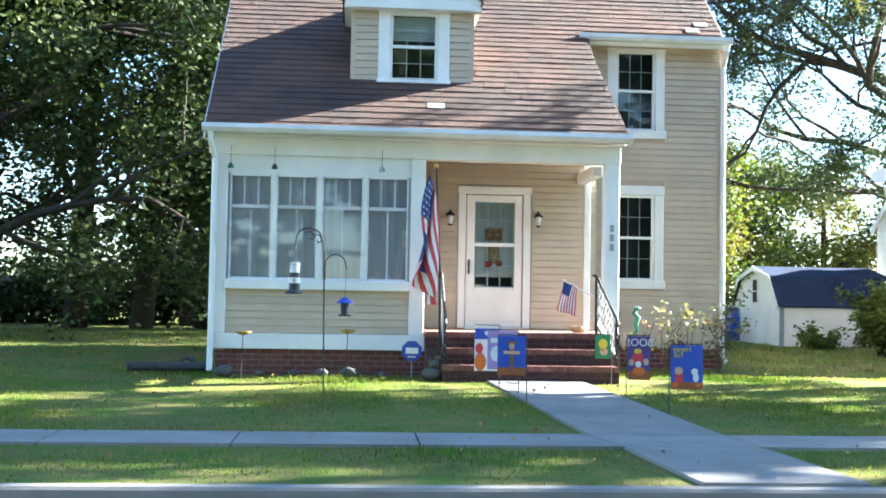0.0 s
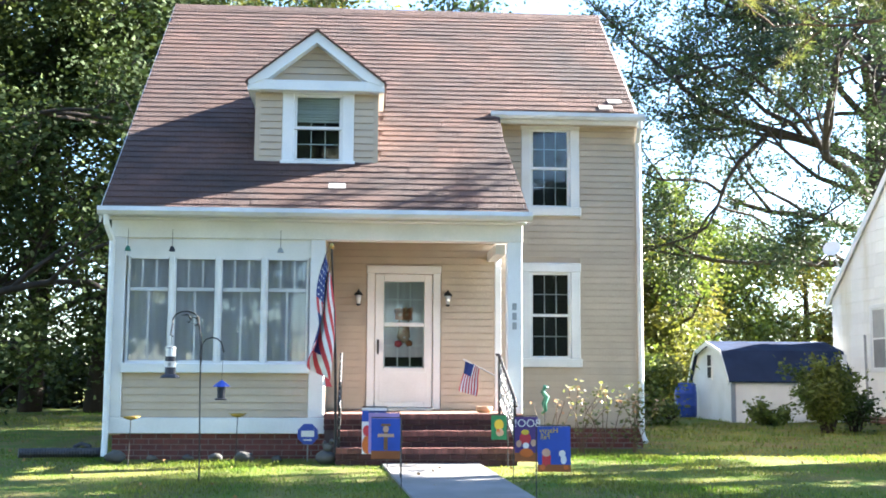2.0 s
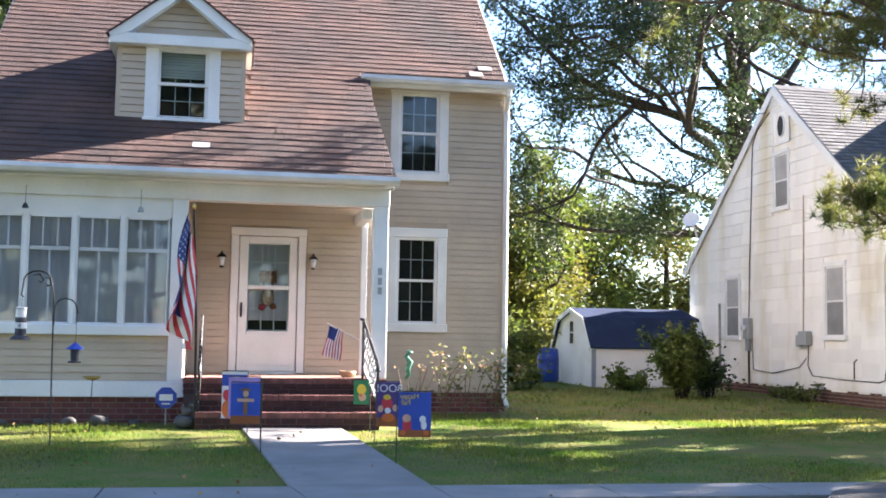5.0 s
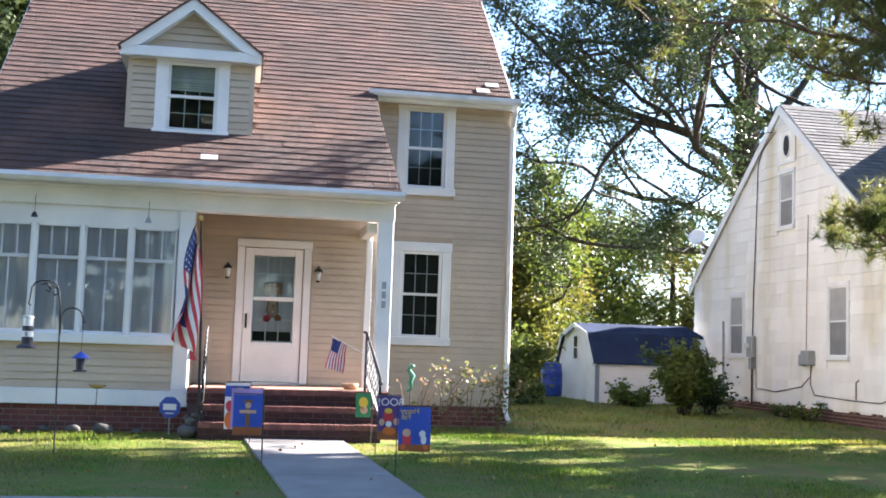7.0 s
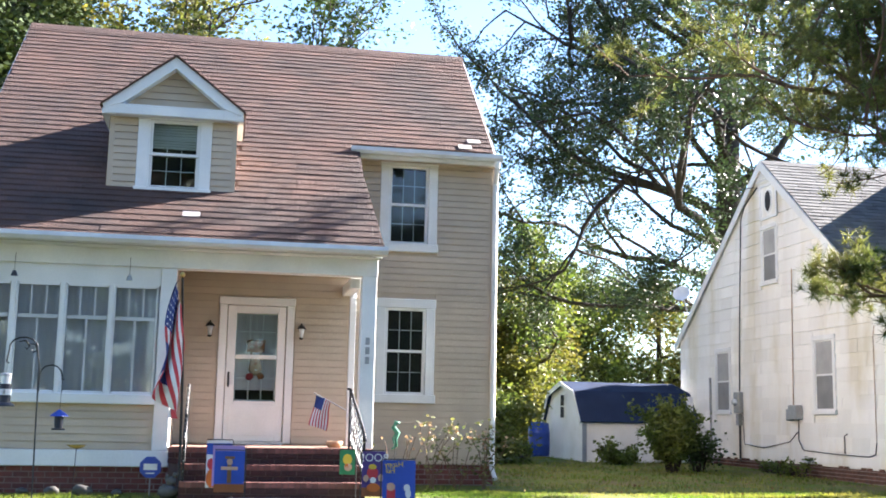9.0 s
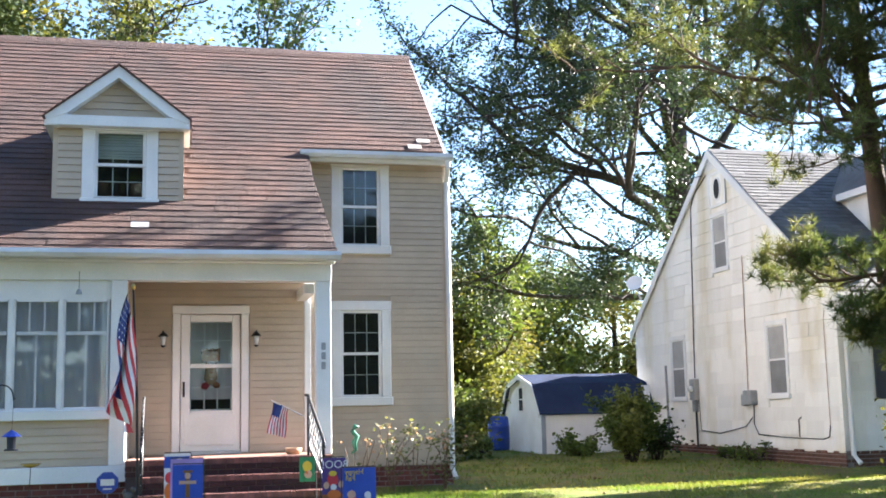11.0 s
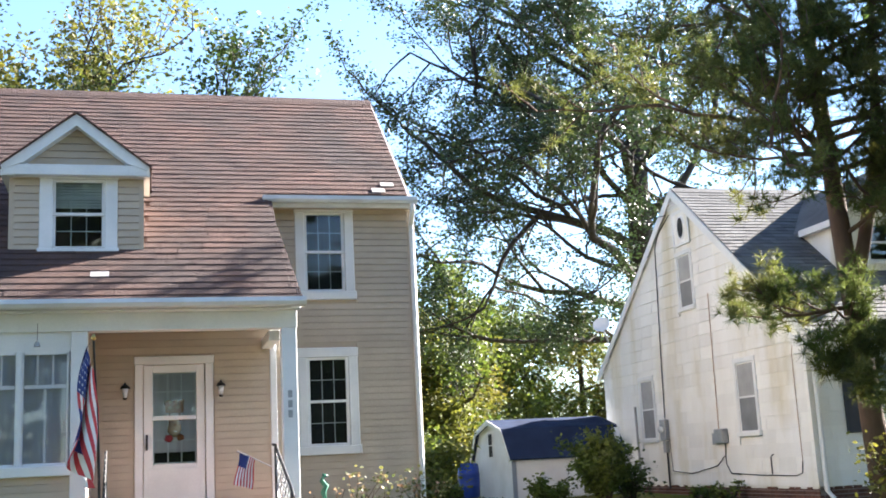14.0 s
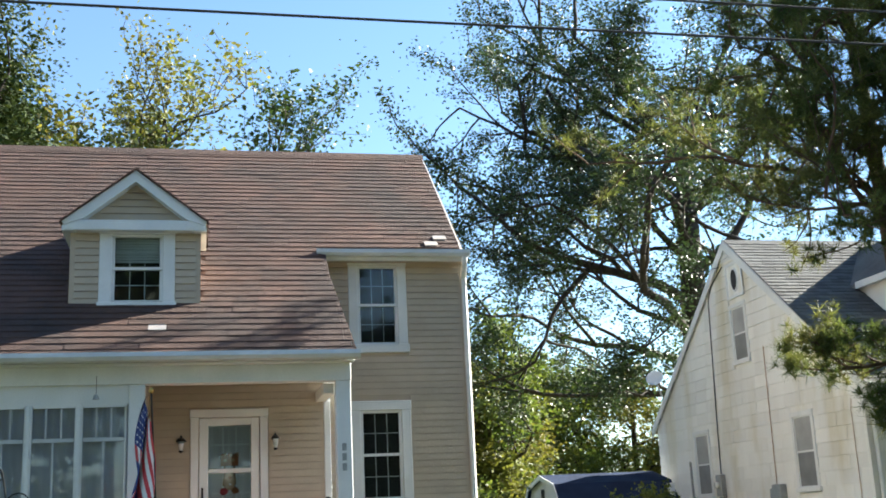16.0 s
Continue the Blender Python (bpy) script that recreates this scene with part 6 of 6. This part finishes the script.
dish = thing("satellite_dish", (14.25, 26.6, 4.4), "white satellite dish on the eave of the white house", "satellite dish")
bm = bmesh.new()
lathe(bm, (0, 0, 0), [(0.04, 0.0), (0.15, 0.026), (0.22, 0.065), (0.224, 0.065), (0.15, 0.018), (0.04, -0.01)], 20)
bm.transform(Matrix.Translation((14.15, 26.5, 4.55)) @ Matrix.Rotation(radians(60), 4, (0.8, -0.6, 0)))
part("reflector", bm, M["white"], dish, smooth=True)
bm = bmesh.new()
tube(bm, [(14.35, 26.62, 4.1), (14.25, 26.6, 4.4), (14.17, 26.52, 4.53)], 0.025, 6)
part("arm", bm, M["steel"], dish)

# ---- round the shed ----
barrel = thing("barrel", (10.75, 28.0, 0.32), "blue plastic barrel beside the shed", "barrel")
part("drum", lathe(bmesh.new(), (10.75, 28.0, 0.32), [(0.26, 0), (0.28, 0.05), (0.285, 0.28), (0.295, 0.3), (0.285, 0.32), (0.285, 0.58), (0.295, 0.6), (0.28, 0.63), (0.26, 0.85), (0.2, 0.88)], 18), M["sign_blue"], barrel, smooth=True)
for i, (x, y, h, n) in enumerate(((14.05, 20.4, 0.32, 420), (14.1, 21.6, 0.25, 260), (13.2, 25.1, 0.35, 500), (12.2, 25.2, 0.28, 360), (14.9, 25.2, 0.4, 500), (9.9, 26.5, 0.4, 600))):
    shrub("weeds", x, y, h * 0.8, h, "leaf_mid", n, 0.05, 300 + i, "straggling weeds at the foot of the wall", 9, 0.07)
stake = thing("garden_post", (14.2, 24.9, 0.3), "thin grey post standing beside the shed", "post")
bm = bmesh.new()
tube(bm, [(14.2, 24.9, 0.2), (14.18, 24.9, 2.35)], 0.03, 6)
part("post", bm, M["steel"], stake)
for dx, dy in ((-0.3, 0.10), (-0.12, 0.26)):
    ob = link("shingle", ME_SHP, None, roof)
    ob.matrix_basis = Matrix.LocRotScale((6.62 + dx - 0.1, HY + dy, HZ + K * dy + 0.02), RX.to_quaternion(), (0.22, 0.15, 1.3))

# ---- street wires ----
for label, z, dz in (("black power line strung along the street", 4.94, 0.0), ("second black power line strung along the street", 5.24, 0.0)):
    ob = thing("power_line", (5, 7.0, z), label, "power line", "power lines")
    bm = bmesh.new()
    tube(bm, [(-60 + 4 * k, 7.0, z + 0.00012 * (-60 + 4 * k - 5) ** 2) for k in range(33)], 0.011, 5)
    part("wire", bm, M["cable"], ob)
for x in (-52.0, 62.0):
    ob = thing("utility_pole", (x, 7.0, 0), "weathered wooden utility pole carrying the street wires", "utility pole", "utility poles")
    bm = bmesh.new()
    tube(bm, [(x, 7.16, -0.2), (x, 7.16, 7.5)], [0.15, 0.11], 10)
    part("pole", bm, M["bark"], ob)
ob = thing("service_wire", (14.3, 22.6, 6.6), "thin service wire sloping to the gable of the white house", "power line")
bm = bmesh.new()
tube(bm, [(14.3, 22.6, 6.62), (10.5, 24.5, 6.1), (6.5, 27, 6.4), (-4, 34, 8.0)], 0.010, 5)
part("wire", bm, M["cable"], ob)

# ---- grass and fallen leaves ----
def paved(x, y):
    side = (y > 8.42) & (y < 9.32)
    walk_ = (x > 3.07 - 0.087 * (y - 9.3)) & (x < 4.39 - 0.085 * (y - 9.3)) & (y < 13.95)
    flare = (y < 8.45) & (x > 3.16) & (x < 4.5)
    drive = (x > 7.0 + np.clip(y - 6.5, 0, 3) ** 1.5 * 0.35) & (y < 9.6) & (x < 14.0)
    house_ = ((x > -1.0) & (x < 2.05) & (y > 14.45)) | ((x > 2.0) & (x < 4.66) & (y > 13.85)) | ((x > 4.6) & (x < 6.95) & (y > 16.6)) | (x > 14.3) & (y > 17.5)
    return side | walk_ | flare | drive | house_


def blades(name, n, x0, x1, y0, y1, h, w, seed, label):
    rng = np.random.default_rng(seed)
    x, y = rng.uniform(x0, x1, n), rng.uniform(y0, y1, n)
    patch = np.array([noise.noise((a * 0.55, b * 0.55, 3)) for a, b in zip(x, y)])
    keep = ~paved(x, y) & (rng.uniform(size=n) < 0.62 + 0.75 * patch)
    x, y, patch = x[keep], y[keep], patch[keep]
    n = len(x)
    z = np.interp(y, [9.4, 14.5, 18, 26, 40], [0, 0.18, 0.19, 0.29, 0.29]) - 0.01
    hh = h * rng.uniform(0.4, 1.3, n) * (0.9 + 0.8 * patch)
    a = rng.uniform(0, 6.283, n)
    lean = rng.uniform(0.1, 0.8, n) * hh
    ww = w * rng.uniform(0.7, 1.3, n)
    p = np.stack([x, y, z], 1)
    s = np.stack([np.cos(a) * ww, np.sin(a) * ww, 0 * a], 1)
    t = np.stack([-np.sin(a) * lean, np.cos(a) * lean, hh], 1)
    v = np.stack([p - s, p + s, p + t], 1).reshape(-1, 3)
    me = bpy.data.meshes.new(name)
    me.vertices.add(3 * n)
    me.vertices.foreach_set("co", v.astype(np.float32).ravel())
    me.loops.add(3 * n)
    me.loops.foreach_set("vertex_index", np.arange(3 * n, dtype=np.int32))
    me.polygons.add(n)
    me.polygons.foreach_set("loop_start", np.arange(0, 3 * n, 3, dtype=np.int32))
    me.update(calc_edges=True)
    tagged(link(name, me, M["grass"]), label, "grass", kind="stuff")


blades("grass", 330000, -9, 16, 6.56, 15.5, 0.042, 0.006, 1, "short patchy lawn grass, green with dry tips")
blades("grass_beyond", 90000, -16, 18, 15.5, 30, 0.07, 0.008, 2, "rougher side-yard grass between the houses")
rng = np.random.default_rng(9)
px, py = rng.uniform(-9, 15, 700), rng.uniform(6.6, 20, 700)
k = ~((px > -1) & (px < 6.9) & (py > 14.2))
pz = np.interp(py, [9.4, 14.5, 18, 26], [0, 0.18, 0.19, 0.29]) + 0.045
ob = leaf_object("fallen_leaves", np.stack([px, py, pz], 1)[k], 0.036, M["fallen"], None, rng, 0.1, 1.3)
tagged(ob, "brown fallen leaves scattered over the lawn", "fallen leaves", kind="stuff")

# ---- courses of roof shingles ----
shingles(roof, ME_SH, EY - 0.03, EZ - 0.027, n_c, lambda y: XL, right_edge, RX, EXPO, 0.30, M["shingle"], 300, under_dormer,
         (lambda a, b, y: (a < 2.05 < b and 14.85 < y < 15.0) or (a < 6.5 < b and HY < y < HY + 0.2), ME_SHP))
WX = Matrix.Rotation(math.atan(kw), 4, "X")
shingles(w_roof, shingle_mesh("shingle_grey", M["grey_shingle"]), ye - 0.03, ze - 0.02, int((yr - ye) * math.hypot(1, kw) / 0.15), lambda y: GX - 0.07, lambda y: 24.1, WX, 0.15, 0.32, M["grey_shingle"], 200, lambda x, y: QX0 < x < QX1 and QY < y < QY + (QA - qz) / kw - 0.9 * abs(x - (QX0 + QX1) / 2), slope=kw)
asbestos_siding(gable, 0, GU, 0.49, GA - 0.2, [w1, w2, w3], gable_span, TG)
asbestos_siding(wf, GX + 0.07, 24.0, 0.49, GE - 0.12, [(w[0] - 0.0, w[1] + 0.0, w[2], w[3]) for w in fw], None, None, FY)
